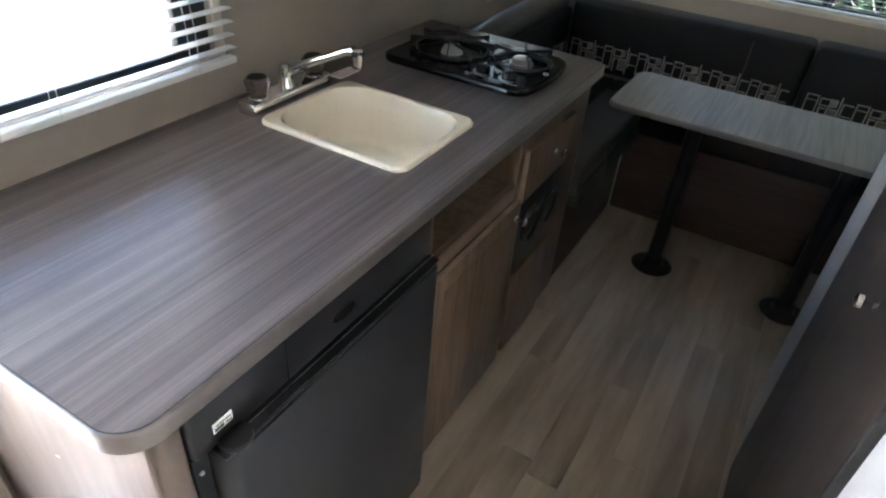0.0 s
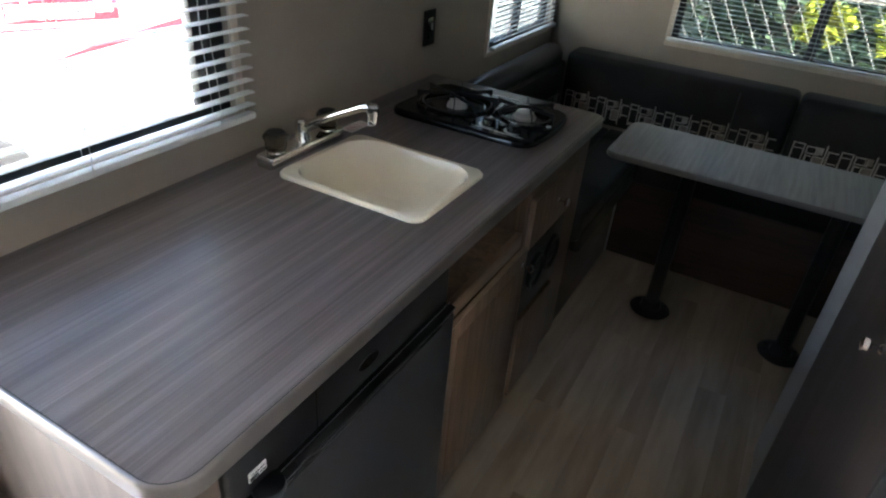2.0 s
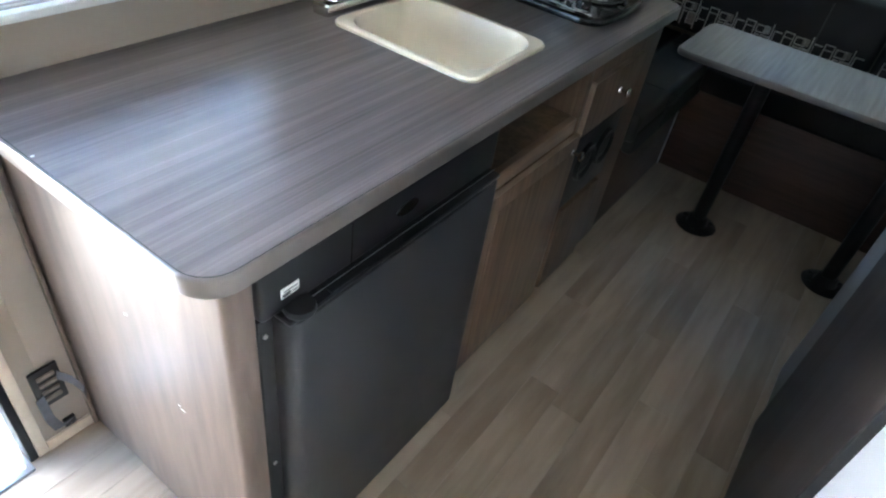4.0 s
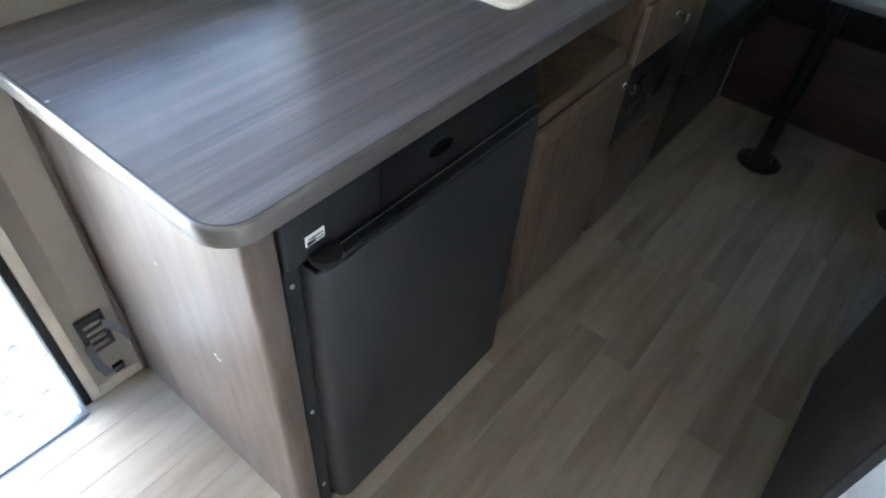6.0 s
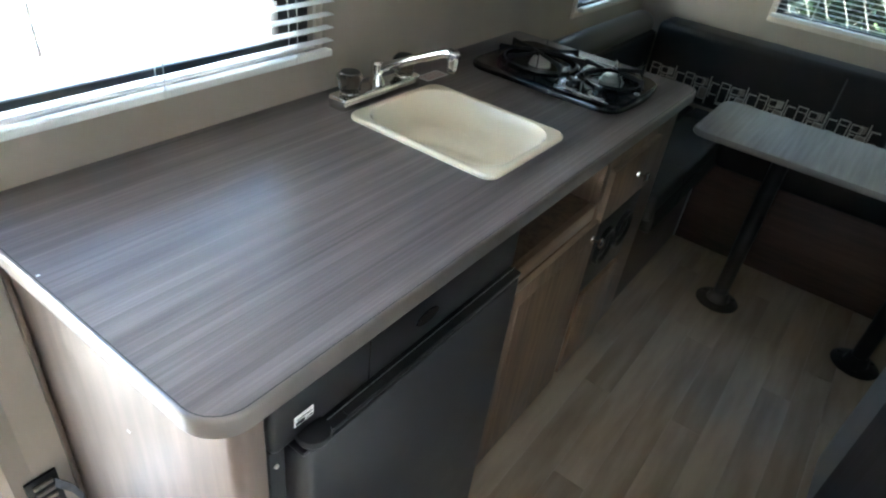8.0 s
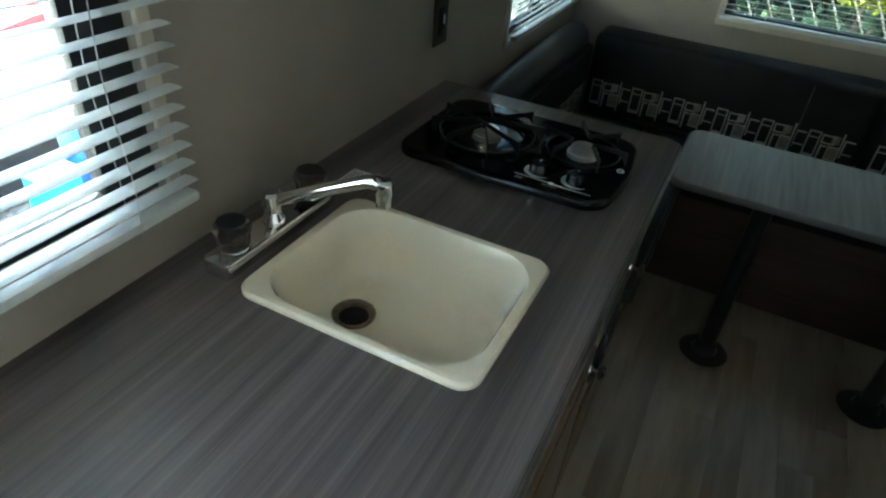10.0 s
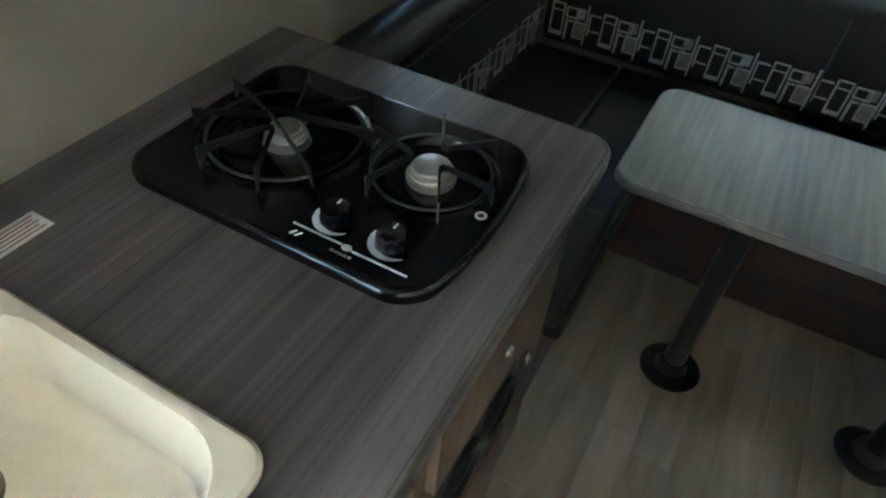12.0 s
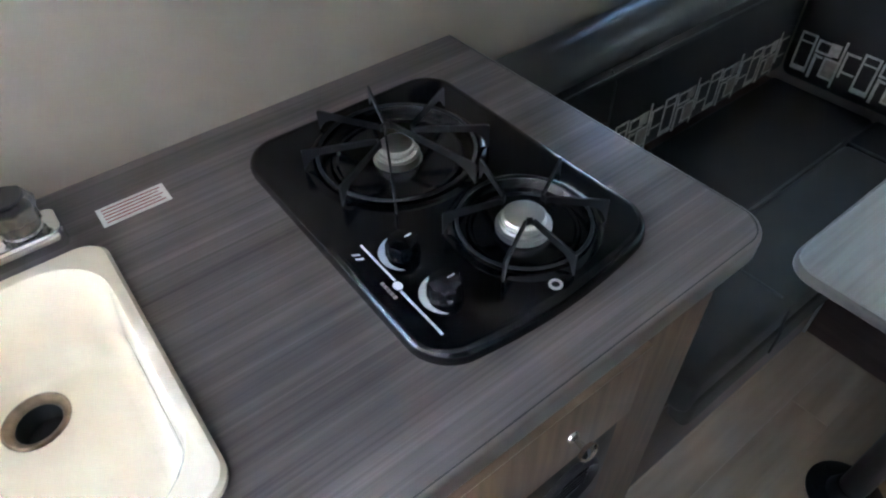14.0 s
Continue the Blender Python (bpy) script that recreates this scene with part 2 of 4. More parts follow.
# ---- mesh tools ----
def box(bm, x0, x1, y0, y1, z0, z1, bev=0.0, segs=2):
    g = bmesh.ops.create_cube(bm, size=1.0, matrix=Matrix.Translation(((x0 + x1) / 2, (y0 + y1) / 2, (z0 + z1) / 2)) @ Matrix.Diagonal((abs(x1 - x0), abs(y1 - y0), abs(z1 - z0), 1)))
    if bev:
        edges = list({e for v in g["verts"] for e in v.link_edges})
        bmesh.ops.bevel(bm, geom=edges, offset=bev, segments=segs, profile=0.5, affect="EDGES")
    return bm


def boxes(*sets, bev=0.0, segs=2):
    bm = bmesh.new()
    for s in sets:
        box(bm, *s, bev=bev, segs=segs)
    return bm


def rr_loop(x0, x1, y0, y1, z, r, n=6):
    """Points round a rectangle with rounded corners; r is one radius or four (from x1 y0 on, turning left)."""
    rs = r if isinstance(r, (tuple, list)) else (r,) * 4
    out = []
    for (cx, cy, sx, sy, a0), q in zip(((x1, y0, -1, 1, -90), (x1, y1, -1, -1, 0), (x0, y1, 1, -1, 90), (x0, y0, 1, 1, 180)), rs):
        q = max(q, 0.0005)
        for i in range(n + 1):
            a = radians(a0 + 90 * i / n)
            out.append((cx + sx * q + q * math.cos(a), cy + sy * q + q * math.sin(a), z))
    return out


def loft(bm, loops, cap_first=True, cap_last=True, wrap=True):
    rows = [[bm.verts.new(p) for p in lp] for lp in loops]
    for a, b in zip(rows, rows[1:]):
        k = len(a)
        for i in range(k if wrap else k - 1):
            j = (i + 1) % k
            bm.faces.new((a[i], a[j], b[j], b[i]))
    if cap_first:
        bm.faces.new(list(reversed(rows[0])))
    if cap_last:
        bm.faces.new(rows[-1])
    return bm


def slab(bm, x0, x1, y0, y1, z0, z1, r, bev=0.004, n=6):
    """A board with rounded corners and eased edges."""
    lp = []
    for z, d in ((z0, bev), (z0 + bev * 0.3, bev * 0.3), (z0 + bev, 0), (z1 - bev, 0), (z1 - bev * 0.3, bev * 0.3), (z1, bev)):
        q = [max(0.001, v - d) for v in (r if isinstance(r, (tuple, list)) else (r,) * 4)]
        lp.append(rr_loop(x0 + d, x1 - d, y0 + d, y1 - d, z, q, n))
    return loft(bm, lp)


def lathe(bm, cx, cy, prof, n=28, cap=True):
    """Turned about a vertical line: prof is (radius, z) from the bottom up."""
    return loft(bm, [[(cx + r * math.cos(2 * math.pi * i / n), cy + r * math.sin(2 * math.pi * i / n), z) for i in range(n)] for r, z in prof], cap, cap)


def tube(bm, pts, r, n=8, closed=False):
    pts = [Vector(p) for p in pts]
    loops, k, side = [], len(pts), None
    for i, p in enumerate(pts):
        a = pts[(i - 1) % k] if (closed or i) else p
        b = pts[(i + 1) % k] if (closed or i < k - 1) else p
        d = (b - a).normalized()
        if side is None:
            side = d.orthogonal().normalized()
        side = (side - d * side.dot(d)).normalized()
        up = d.cross(side)
        rad = r[i] if isinstance(r, (tuple, list)) else r
        loops.append([p + side * rad * math.cos(2 * math.pi * j / n) + up * rad * math.sin(2 * math.pi * j / n) for j in range(n)])
    if closed:
        loops.append(loops[0])
    loft(bm, loops, not closed, not closed)
    if closed:
        bmesh.ops.remove_doubles(bm, verts=bm.verts, dist=1e-6)
    return bm


def ring(cx, cy, z, r, n=32):
    return [(cx + r * math.cos(2 * math.pi * i / n), cy + r * math.sin(2 * math.pi * i / n), z) for i in range(n)]


def finish(bm, name, material, smooth=True):
    bmesh.ops.recalc_face_normals(bm, faces=bm.faces)
    me = bpy.data.meshes.new(name)
    bm.to_mesh(me)
    bm.free()
    me.materials.append(material)
    if smooth:
        me.polygons.foreach_set("use_smooth", [True] * len(me.polygons))
        me.set_sharp_from_angle(angle=radians(38))
    return me


def part(name, bm, material, parent, label=""):
    ob = new(name, finish(bm, name, material))
    ob.parent = parent
    return tagged(ob, label)


def solid(name, bm, material, label, category, group="", kind=""):
    return tagged(new(name, finish(bm, name, material)), label, category, group, kind)


def thing(name, label, category, group="", kind=""):
    return tagged(new(name), label, category, group, kind)


# ---- shell of the caravan ----
X0, X1, Y0, Y1, ZC = -0.022, 2.15, -1.45, 2.78, 1.98
T = 0.05


def wall_cells(us, vs, holes):
    """Rectangles of a wall, cut along us and vs, that lie in none of the holes."""
    for a, b in zip(us, us[1:]):
        for c, d in zip(vs, vs[1:]):
            u, v = (a + b) / 2, (c + d) / 2
            if not any(h[0] < u < h[1] and h[2] < v < h[3] for h in holes):
                yield a, b, c, d


DOOR = (-0.86, -0.20, 0.0, 1.86)
WIN1 = (-0.13, 0.665, 1.035, 1.60)
WIN2 = (2.03, 2.70, 0.925, 1.42)
WINF = (0.555, 1.72, 0.945, 1.44)


def cut_wall(name, along, lo, hi, holes, label):
    us = sorted({lo, hi, *[h[0] for h in holes], *[h[1] for h in holes]})
    vs = sorted({0.0, ZC, *[h[2] for h in holes], *[h[3] for h in holes]})
    bm = bmesh.new()
    for a, b, c, d in wall_cells(us, vs, holes):
        if along == "y":
            box(bm, X0 - T, X0, a, b, c, d)
        else:
            box(bm, a, b, Y1, Y1 + T, c, d)
    bmesh.ops.remove_doubles(bm, verts=bm.verts, dist=1e-5)
    return solid(name, bm, WALL, label, "wall", kind="structure")


cut_wall("wall_west", "y", Y0, Y1 + T, [DOOR, WIN1, WIN2], "beige papered side wall with doorway and two windows")
cut_wall("wall_north", "x", X0, X1, [WINF], "beige papered end wall with a wide window")
solid("wall_east", boxes((X1, X1 + T, Y0, Y1 + T, 0, ZC)), WALL, "plain beige papered side wall", "wall", kind="structure")
solid("wall_south", boxes((X0 - T, X1 + T, Y0 - T, Y0, 0, ZC)), WALL, "plain beige papered end wall", "wall", kind="structure")
solid("ceiling", boxes((X0 - T, X1 + T, Y0 - T, Y1 + T, ZC, ZC + 0.05)), CEILING, "off-white vinyl ceiling", "ceiling", kind="structure")
floor = solid("floor", boxes((X0 - T, X1 + T, Y0 - T, Y1 + T, -0.08, -0.003)), PLANK, "greige oak-look vinyl plank floor", "floor", kind="structure")

# baseboard by the doorway and the wall strip beside it
solid("baseboard", boxes((X0, X0 + 0.008, -0.172, -0.055, 0.0, 0.035), bev=0.002), BEIGE, "beige baseboard beside the doorway", "baseboard", kind="structure")
solid("trim", boxes((X0, X0 + 0.006, -0.196, -0.172, 0.0, 1.86), bev=0.002), BEIGE, "beige strip trim along the doorway", "trim", kind="structure")

# ---- doorway ----
frame_door = thing("door_1", "open doorway with black gasket and aluminium sill", "doorway", kind="structure")
part("gasket", boxes((X0 - T, X0 + 0.006, -0.216, -0.197, 0.0, 1.86), bev=0.003), RUBBER, frame_door, "black rubber gasket")
part("gasket", boxes((X0 - T, X0 + 0.006, -0.86, -0.841, 0.0, 1.86), bev=0.003), RUBBER, frame_door, "black rubber gasket")
part("gasket", boxes((X0 - T, X0 + 0.006, -0.841, -0.216, 1.841, 1.86), bev=0.003), RUBBER, frame_door, "black rubber gasket")
sill = part("sill", boxes((X0 - T - 0.02, X0 + 0.03, -0.84, -0.218, -0.002, 0.006), bev=0.002), ALU, frame_door, "aluminium threshold")
bm = bmesh.new()
lathe(bm, X0 + 0.012, -0.232, ((0.005, 0.005), (0.005, 0.008), (0.002, 0.0095)), 10)
part("screw", bm, STEEL, sill)


# ---- windows and blinds ----
def window(name, hole, along, bars, label, dark=0.045, glass=GLASS):
    """A black aluminium frame in its opening, bars at the places given, and panes between them."""
    w = thing(name, label, "window", kind="structure")
    a, b, c, d = hole

    def b3(u0, u1, v0, v1, k0, k1):
        return (X0 - T + k0, X0 - T + k1, u0, u1, v0, v1) if along == "y" else (u0, u1, Y1 + T - k1, Y1 + T - k0, v0, v1)

    part("window_frame", boxes(b3(a, b, c, c + 0.022, 0.005, 0.035), b3(a, b, d - 0.03, d, 0.005, 0.035), b3(a, a + dark, c + 0.022, d - 0.03, 0.005, 0.035), b3(b - dark, b, c + 0.022, d - 0.03, 0.005, 0.035), bev=0.003), BLACK, w, "black window frame")
    edges = [a + dark] + [x for p in bars for x in (p - 0.02, p + 0.02)] + [b - dark]
    for p in bars:
        part("mullion", boxes(b3(p - 0.02, p + 0.02, c + 0.022, d - 0.03, 0.006, 0.033), bev=0.003), BLACK, w)
    for u0, u1 in zip(edges[::2], edges[1::2]):
        pane = part("pane", boxes(b3(u0, u1, c + 0.022, d - 0.03, 0.016, 0.020)), glass, w)
        pane.visible_shadow = glass is SMOKED
    e = 0.022
    part("trim_ring", boxes(b3(a - e, b + e, c - e, c, T - 0.002, T + 0.010), b3(a - e, b + e, d, d + e, T - 0.002, T + 0.010), b3(a - e, a, c, d, T - 0.002, T + 0.010), b3(b, b + e, c, d, T - 0.002, T + 0.010), bev=0.003), BEIGE, w, "beige plastic trim ring")
    return w


window("window_1", WIN1, "y", [], "black-framed side window behind a white blind", 0.085)
window("window_2", WIN2, "y", [2.36], "small black-framed side window in the dinette corner", 0.03, SMOKED)
window("window_3", WINF, "x", [1.135], "wide black-framed sliding window above the dinette", 0.03, SMOKED)


def blind(along, u0, u1, z0, z1, pitch, depth, tilt, wand):
    """A slatted blind hung in front of an opening, with ladder cords and a bottom rail."""
    b = thing("window_blind", "white slatted blind lowered over the window", "blind")
    n = int((z1 - z0 - 0.05) / pitch)

    def place(u, k, z):
        return (X0 + k, u, z) if along == "y" else (u, Y1 - k, z)

    slat = None
    for i in range(n):
        z = z0 + 0.035 + pitch * i
        bm = bmesh.new()
        loops = []
        for u in (u0, u1):
            top = []
            for j in range(5):
                s = j / 4 - 0.5
                k, dz = s * depth * math.cos(tilt), s * depth * math.sin(tilt) + 0.0016 * (1 - 4 * s * s)
                top.append((k, dz))
            loops.append([place(u, 0.030 + k, dz + 0.0006) for k, dz in top] + [place(u, 0.030 + k, dz) for k, dz in reversed(top)])
        if slat is None:
            loft(bm, loops)
            slat = finish(bm, "slat", SLAT)
        else:
            bm.free()
        o = new("slat", slat)
        o.location.z = z
        o.parent = b
    def bb(a0, a1, k0, k1, v0, v1):
        return (X0 + k0, X0 + k1, a0, a1, v0, v1) if along == "y" else (a0, a1, Y1 - k1, Y1 - k0, v0, v1)
    part("bottom_rail", boxes(bb(u0, u1, 0.018, 0.042, z0, z0 + 0.016), bev=0.004), SLAT, b)
    part("head_rail", boxes(bb(u0, u1, 0.012, 0.046, z1 - 0.03, z1), bev=0.003), SLAT, b)
    for f in (0.13, 0.5, 0.87):
        u = u0 + (u1 - u0) * f
        for k in (0.0165, 0.0435):
            bm = tube(bmesh.new(), [place(u + 0.004 * math.sin(q), k, z0 + (z1 - z0) * q / 12) for q in range(13)], 0.0009, 5)
            part("ladder_cord", bm, CORD, b)
    if wand:
        bm = tube(bmesh.new(), [place(u0 + wand, 0.052, z1 - 0.02), place(u0 + wand + 0.004, 0.055, z0 + 0.12)], 0.003, 8)
        part("wand", bm, WHITE, b, "clear-white tilt wand")
    return b


blind("y", -0.16, 0.688, 1.020, 1.575, 0.0285, 0.028, radians(1), 0.225)
blind("y", 2.02, 2.71, 0.93, 1.42, 0.019, 0.0115, radians(8), 0.58)
blind("x", 0.545, 1.73, 0.95, 1.44, 0.019, 0.0115, radians(8), 0.085)


def valance(along, u0, u1, z0, z1, label):
    """A gathered cloth valance with a wavy hem."""
    v = thing("valance", label, "valance")
    bm = bmesh.new()
    n, loops = 64, []
    for row in range(7):
        f = row / 6
        lp = []
        for i in range(n + 1):
            u = u0 + (u1 - u0) * i / n + (0.02 * (1 - f) * (1 if i > n * 0.9 else -1 if i < n * 0.1 else 0))
            k = 0.062 + 0.007 * math.sin(i * 0.83 + 0.5 * math.sin(i * 0.31)) * (1 - f * 0.7)
            z = z0 + (z1 - z0) * f + (0.007 * math.sin(i * 0.42) + 0.004 * math.sin(i * 1.07)) * (1 - f)
            lp.append((X0 + k, u, z) if along == "y" else (u, Y1 - k, z))
        loops.append(lp)
    loft(bm, loops, False, False, wrap=False)
    bmesh.ops.solidify(bm, geom=bm.faces[:], thickness=0.003)
    part("cloth", bm, BROWN_CLOTH, v)
    bm = boxes((X0, X0 + 0.05, u0, u1, z1 - 0.02, z1) if along == "y" else (u0, u1, Y1 - 0.05, Y1, z1 - 0.02, z1))
    part("board", bm, BROWN_CLOTH, v)
    return v


valance("y", -0.17, 0.80, 1.530, 1.80, "dark brown cloth valance over the window blind")
valance("x", 0.50, 1.76, 1.375, 1.498, "dark brown cloth valance under the overhead cabinet")
valance("y", 2.00, 2.73, 1.36, 1.50, "dark brown cloth valance over the corner window")

# ---- kitchen counter ----
CX, CY0, CY1, CZ = 0.622, -0.095, 1.612, 0.92
SINKBOX = (0.118, 0.515, 0.630, 0.955)
STOVE = (0.080, 0.532, 1.154, 1.493)


def holed_plate(bm, outer, holes, depth):
    edges = []
    for lp in (outer, *holes):
        vs = [bm.verts.new(p) for p in lp]
        edges += [bm.edges.new((vs[i], vs[(i + 1) % len(vs)])) for i in range(len(vs))]
    g = bmesh.ops.triangle_fill(bm, use_beauty=True, use_dissolve=False, edges=edges)
    faces = [f for f in g["geom"] if isinstance(f, bmesh.types.BMFace)]
    e = bmesh.ops.extrude_face_region(bm, geom=faces)
    for v in [v for v in e["geom"] if isinstance(v, bmesh.types.BMVert)]:
        v.co.z -= depth
    return bm


worktop = thing("kitchen_worktop", "grey-brown wood-grain laminate worktop with metallic edge", "worktop")
inset = 0.0065
hole = rr_loop(SINKBOX[0] + 0.012, SINKBOX[1] - 0.012, SINKBOX[2] + 0.010, SINKBOX[3] - 0.010, CZ, 0.045)
bm = holed_plate(bmesh.new(), rr_loop(X0 + 0.001, CX - inset, CY0 + inset, CY1 - inset, CZ, (0.055, 0.045, 0.001, 0.001), 8), [hole], 0.032)
part("top", bm, COUNTER, worktop)
bm = bmesh.new()
lps = []
for z, d in ((CZ - 0.0335, 0.006), (CZ - 0.0332, 0.002), (CZ - 0.0322, 0.0004), (CZ - 0.030, 0.0), (CZ - 0.018, 0.0), (CZ - 0.008, 0.0), (CZ - 0.004, 0.0006), (CZ - 0.0015, 0.002), (CZ - 0.0003, 0.0045), (CZ - 0.0002, 0.0062), (CZ - 0.010, 0.0063)):
    lps.append(rr_loop(X0 + 0.0005, CX - d, CY0 + d, CY1 - d, z, (0.058 - d, 0.048 - d, 0.001, 0.001), 8))
loft(bm, lps, False, False)
part("edge_strip", bm, EDGE, worktop, "metallic grey edge strip")
bm = loft(bmesh.new(), [rr_loop(X0 + 0.0005, CX - d, CY0 + d, CY1 - d, z, (0.058 - d, 0.048 - d, 0.001, 0.001), 8) for z, d in ((CZ - 0.002, 0.0058), (CZ + 0.0003, 0.0060), (CZ + 0.0003, 0.0073), (CZ - 0.002, 0.0075))], False, False)
part("edge_joint", bm, THREAD, worktop, "thin dark joint beside the edge strip")

# end panel of the counter run
end_panel = thing("counter_end_panel", "weathered oak-look end panel of the kitchen counter", "panel")
bm = bmesh.new()
slab(bm, X0 + 0.002, 0.600, -0.050, -0.006, 0.0, CZ - 0.033, (0.022, 0.001, 0.001, 0.001), 0.001)
part("board", bm, PANEL, end_panel)
part("corner_strip", boxes((X0 + 0.002, X0 + 0.016, -0.062, -0.051, 0.0, CZ - 0.0335), bev=0.003), PANEL, end_panel)

for dx, dz, ln in ((0.42, 0.455, 0.012), (0.415, 0.462, 0.006), (0.30, 0.62, 0.008)):
    part("scratch", boxes((dx, dx + ln, -0.0506, -0.0501, dz, dz + 0.003)), WHITE, end_panel, "small pale chip in the laminate")
part("chip", boxes((0.226, 0.230, -0.085, -0.080, CZ + 0.0002, CZ + 0.0006)), WHITE, worktop, "tiny white chip")

# ---- refrigerator ----
fridge = thing("mini_fridge", "black built-in mini refrigerator under the worktop", "refrigerator")
part("body", boxes((0.06, 0.588, -0.003, 0.608, 0.02, 0.885), bev=0.004), BLACK, fridge)
part("base_frame", boxes((0.30, 0.60, -0.003, 0.606, 0.0, 0.019)), BLACK, fridge)
control = part("control_panel", boxes((0.590, 0.612, -0.004, 0.604, 0.785, 0.878), bev=0.008, segs=3), BLACK, fridge, "black control panel")
bm = bmesh.new()
loft(bm, [[(0.6125 + h, 0.318 + 0.030 * s * math.cos(a * math.pi / 10), 0.832 + 0.013 * s * math.sin(a * math.pi / 10)) for a in range(20)] for h, s in ((0, 1), (0.002, 0.95))])
part("thermostat_dial", bm, ENAMEL, control, "dark oval thermostat dial")
part("badge", boxes((0.6122, 0.6136, 0.032, 0.066, 0.814, 0.832)), WHITE, control, "white maker badge with dark bars")
part("badge_bars", boxes((0.6136, 0.6141, 0.034, 0.050, 0.816, 0.822), (0.6136, 0.6141, 0.037, 0.063, 0.8245, 0.8265), (0.6136, 0.6141, 0.053, 0.064, 0.8175, 0.8195)), BLACK, control)
part("panel_joint", boxes((0.6121, 0.6126, 0.1785, 0.1800, 0.788, 0.872)), ENAMEL, control, "thin joint between panel halves")
bm = bmesh.new()
slab(bm, 0.591, 0.637, 0.028, 0.604, 0.028, 0.770, (0.028, 0.02, 0.001, 0.001), 0.004)
fdoor = part("door", bm, BLACK_DOOR, fridge, "matt textured black door")
part("door_cap", boxes((0.592, 0.634, 0.028, 0.604, 0.7705, 0.781), bev=0.004), BLACK, fdoor)
part("grip", boxes((0.622, 0.633, 0.115, 0.200, 0.7812, 0.7835), bev=0.001), BLACK, fdoor)
part("edge_line", boxes((0.6155, 0.6166, 0.09, 0.605, 0.7812, 0.7824)), ALU, fdoor, "thin bright line on the door top")
hinge = bmesh.new()
lathe(hinge, 0.622, 0.058, ((0.024, 0.7815), (0.026, 0.786), (0.024, 0.794), (0.012, 0.797)), 18)
box(hinge, 0.590, 0.622, 0.044, 0.076, 0.7815, 0.790, 0.003)
part("hinge", hinge, BLACK, fridge, "round black hinge cap")
part("hinge_strip", boxes((0.590, 0.601, -0.003, 0.025, 0.0, 0.780), bev=0.003), RUBBER, fridge)
for z in (0.745, 0.40, 0.10):
    bm = bmesh.new()
    loft(bm, [[(0.601 + h, 0.008 + q * math.cos(a * math.pi / 6), z + q * math.sin(a * math.pi / 6)) for a in range(12)] for h, q in ((0, 0.0042), (0.0025, 0.0035))])
    part("screw", bm, STEEL, fridge)


# ---- cabinet units under the worktop ----
def knob(parent, x, y, z):
    bm = bmesh.new()
    loops = [[(x + dx, y + q * math.cos(a * math.pi / 8), z + q * math.sin(a * math.pi / 8)) for a in range(16)]
             for dx, q in ((0, 0.010), (0.003, 0.009), (0.006, 0.004), (0.018, 0.0045), (0.021, 0.013), (0.027, 0.015), (0.031, 0.012), (0.033, 0.005))]
    loft(bm, loops)
    return part("knob", bm, CHROME, parent, "round chrome knob")


FX = 0.588
sink_cab = thing("sink_cabinet", "brown oak sink base cabinet with open shelf and door", "cabinet")
part("carcass", boxes((0.03, FX - 0.02, 0.618, 0.632, 0.06, 0.886), (0.03, FX - 0.02, 1.092, 1.106, 0.06, 0.886), (0.03, FX - 0.02, 0.632, 1.092, 0.06, 0.074), (0.30, FX - 0.02, 0.632, 1.092, 0.700, 0.712), (0.30, 0.31, 0.632, 1.092, 0.712, 0.776)), CABINET, sink_cab)
part("stile", boxes((FX - 0.019, FX, 0.614, 0.650, 0.05, 0.886), bev=0.002), CABINET, sink_cab)
part("stile", boxes((FX - 0.019, FX, 1.080, 1.112, 0.05, 0.886), bev=0.002), CABINET, sink_cab)
part("rail", boxes((FX - 0.019, FX, 0.651, 1.079, 0.850, 0.886), bev=0.002), RAIL_WOOD, sink_cab)
part("rail", boxes((FX - 0.019, FX, 0.651, 1.079, 0.672, 0.718), bev=0.002), RAIL_WOOD, sink_cab)
part("rail", boxes((FX - 0.019, FX, 0.651, 1.079, 0.05, 0.082), bev=0.002), RAIL_WOOD, sink_cab)
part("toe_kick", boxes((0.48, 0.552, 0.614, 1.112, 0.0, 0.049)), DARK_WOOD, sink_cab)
d1 = part("door", boxes((FX + 0.001, FX + 0.017, 0.640, 1.096, 0.060, 0.668), bev=0.004), CABINET, sink_cab)
part("door_panel", boxes((FX + 0.0165, FX + 0.0195, 0.690, 1.046, 0.110, 0.618), bev=0.0012), CABINET, d1)
part("top_edge", boxes((FX + 0.003, FX + 0.0165, 0.642, 1.094, 0.6682, 0.6705)), BAND, d1, "pale top edge")
part("side_edge", boxes((FX + 0.003, FX + 0.0165, 1.0962, 1.0985, 0.064, 0.666)), BAND, d1, "pale side edge")
knob(d1, FX + 0.017, 1.076, 0.620)

range_cab = thing("cooktop_cabinet", "brown oak cabinet with drawer front and black vent plate", "cabinet")
part("carcass", boxes((0.03, FX - 0.02, 1.116, 1.130, 0.06, 0.886), (0.03, FX - 0.02, 1.575, 1.590, 0.0, 0.886), (0.03, FX - 0.02, 1.130, 1.575, 0.06, 0.074)), CABINET, range_cab)
part("face_board", boxes((FX - 0.019, FX, 1.113, 1.592, 0.05, 0.886), bev=0.002), CABINET, range_cab)
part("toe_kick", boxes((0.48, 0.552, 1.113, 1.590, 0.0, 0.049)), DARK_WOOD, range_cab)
dr = part("drawer_front", boxes((FX + 0.001, FX + 0.018, 1.104, 1.433, 0.655, 0.812), bev=0.003), CABINET, range_cab)
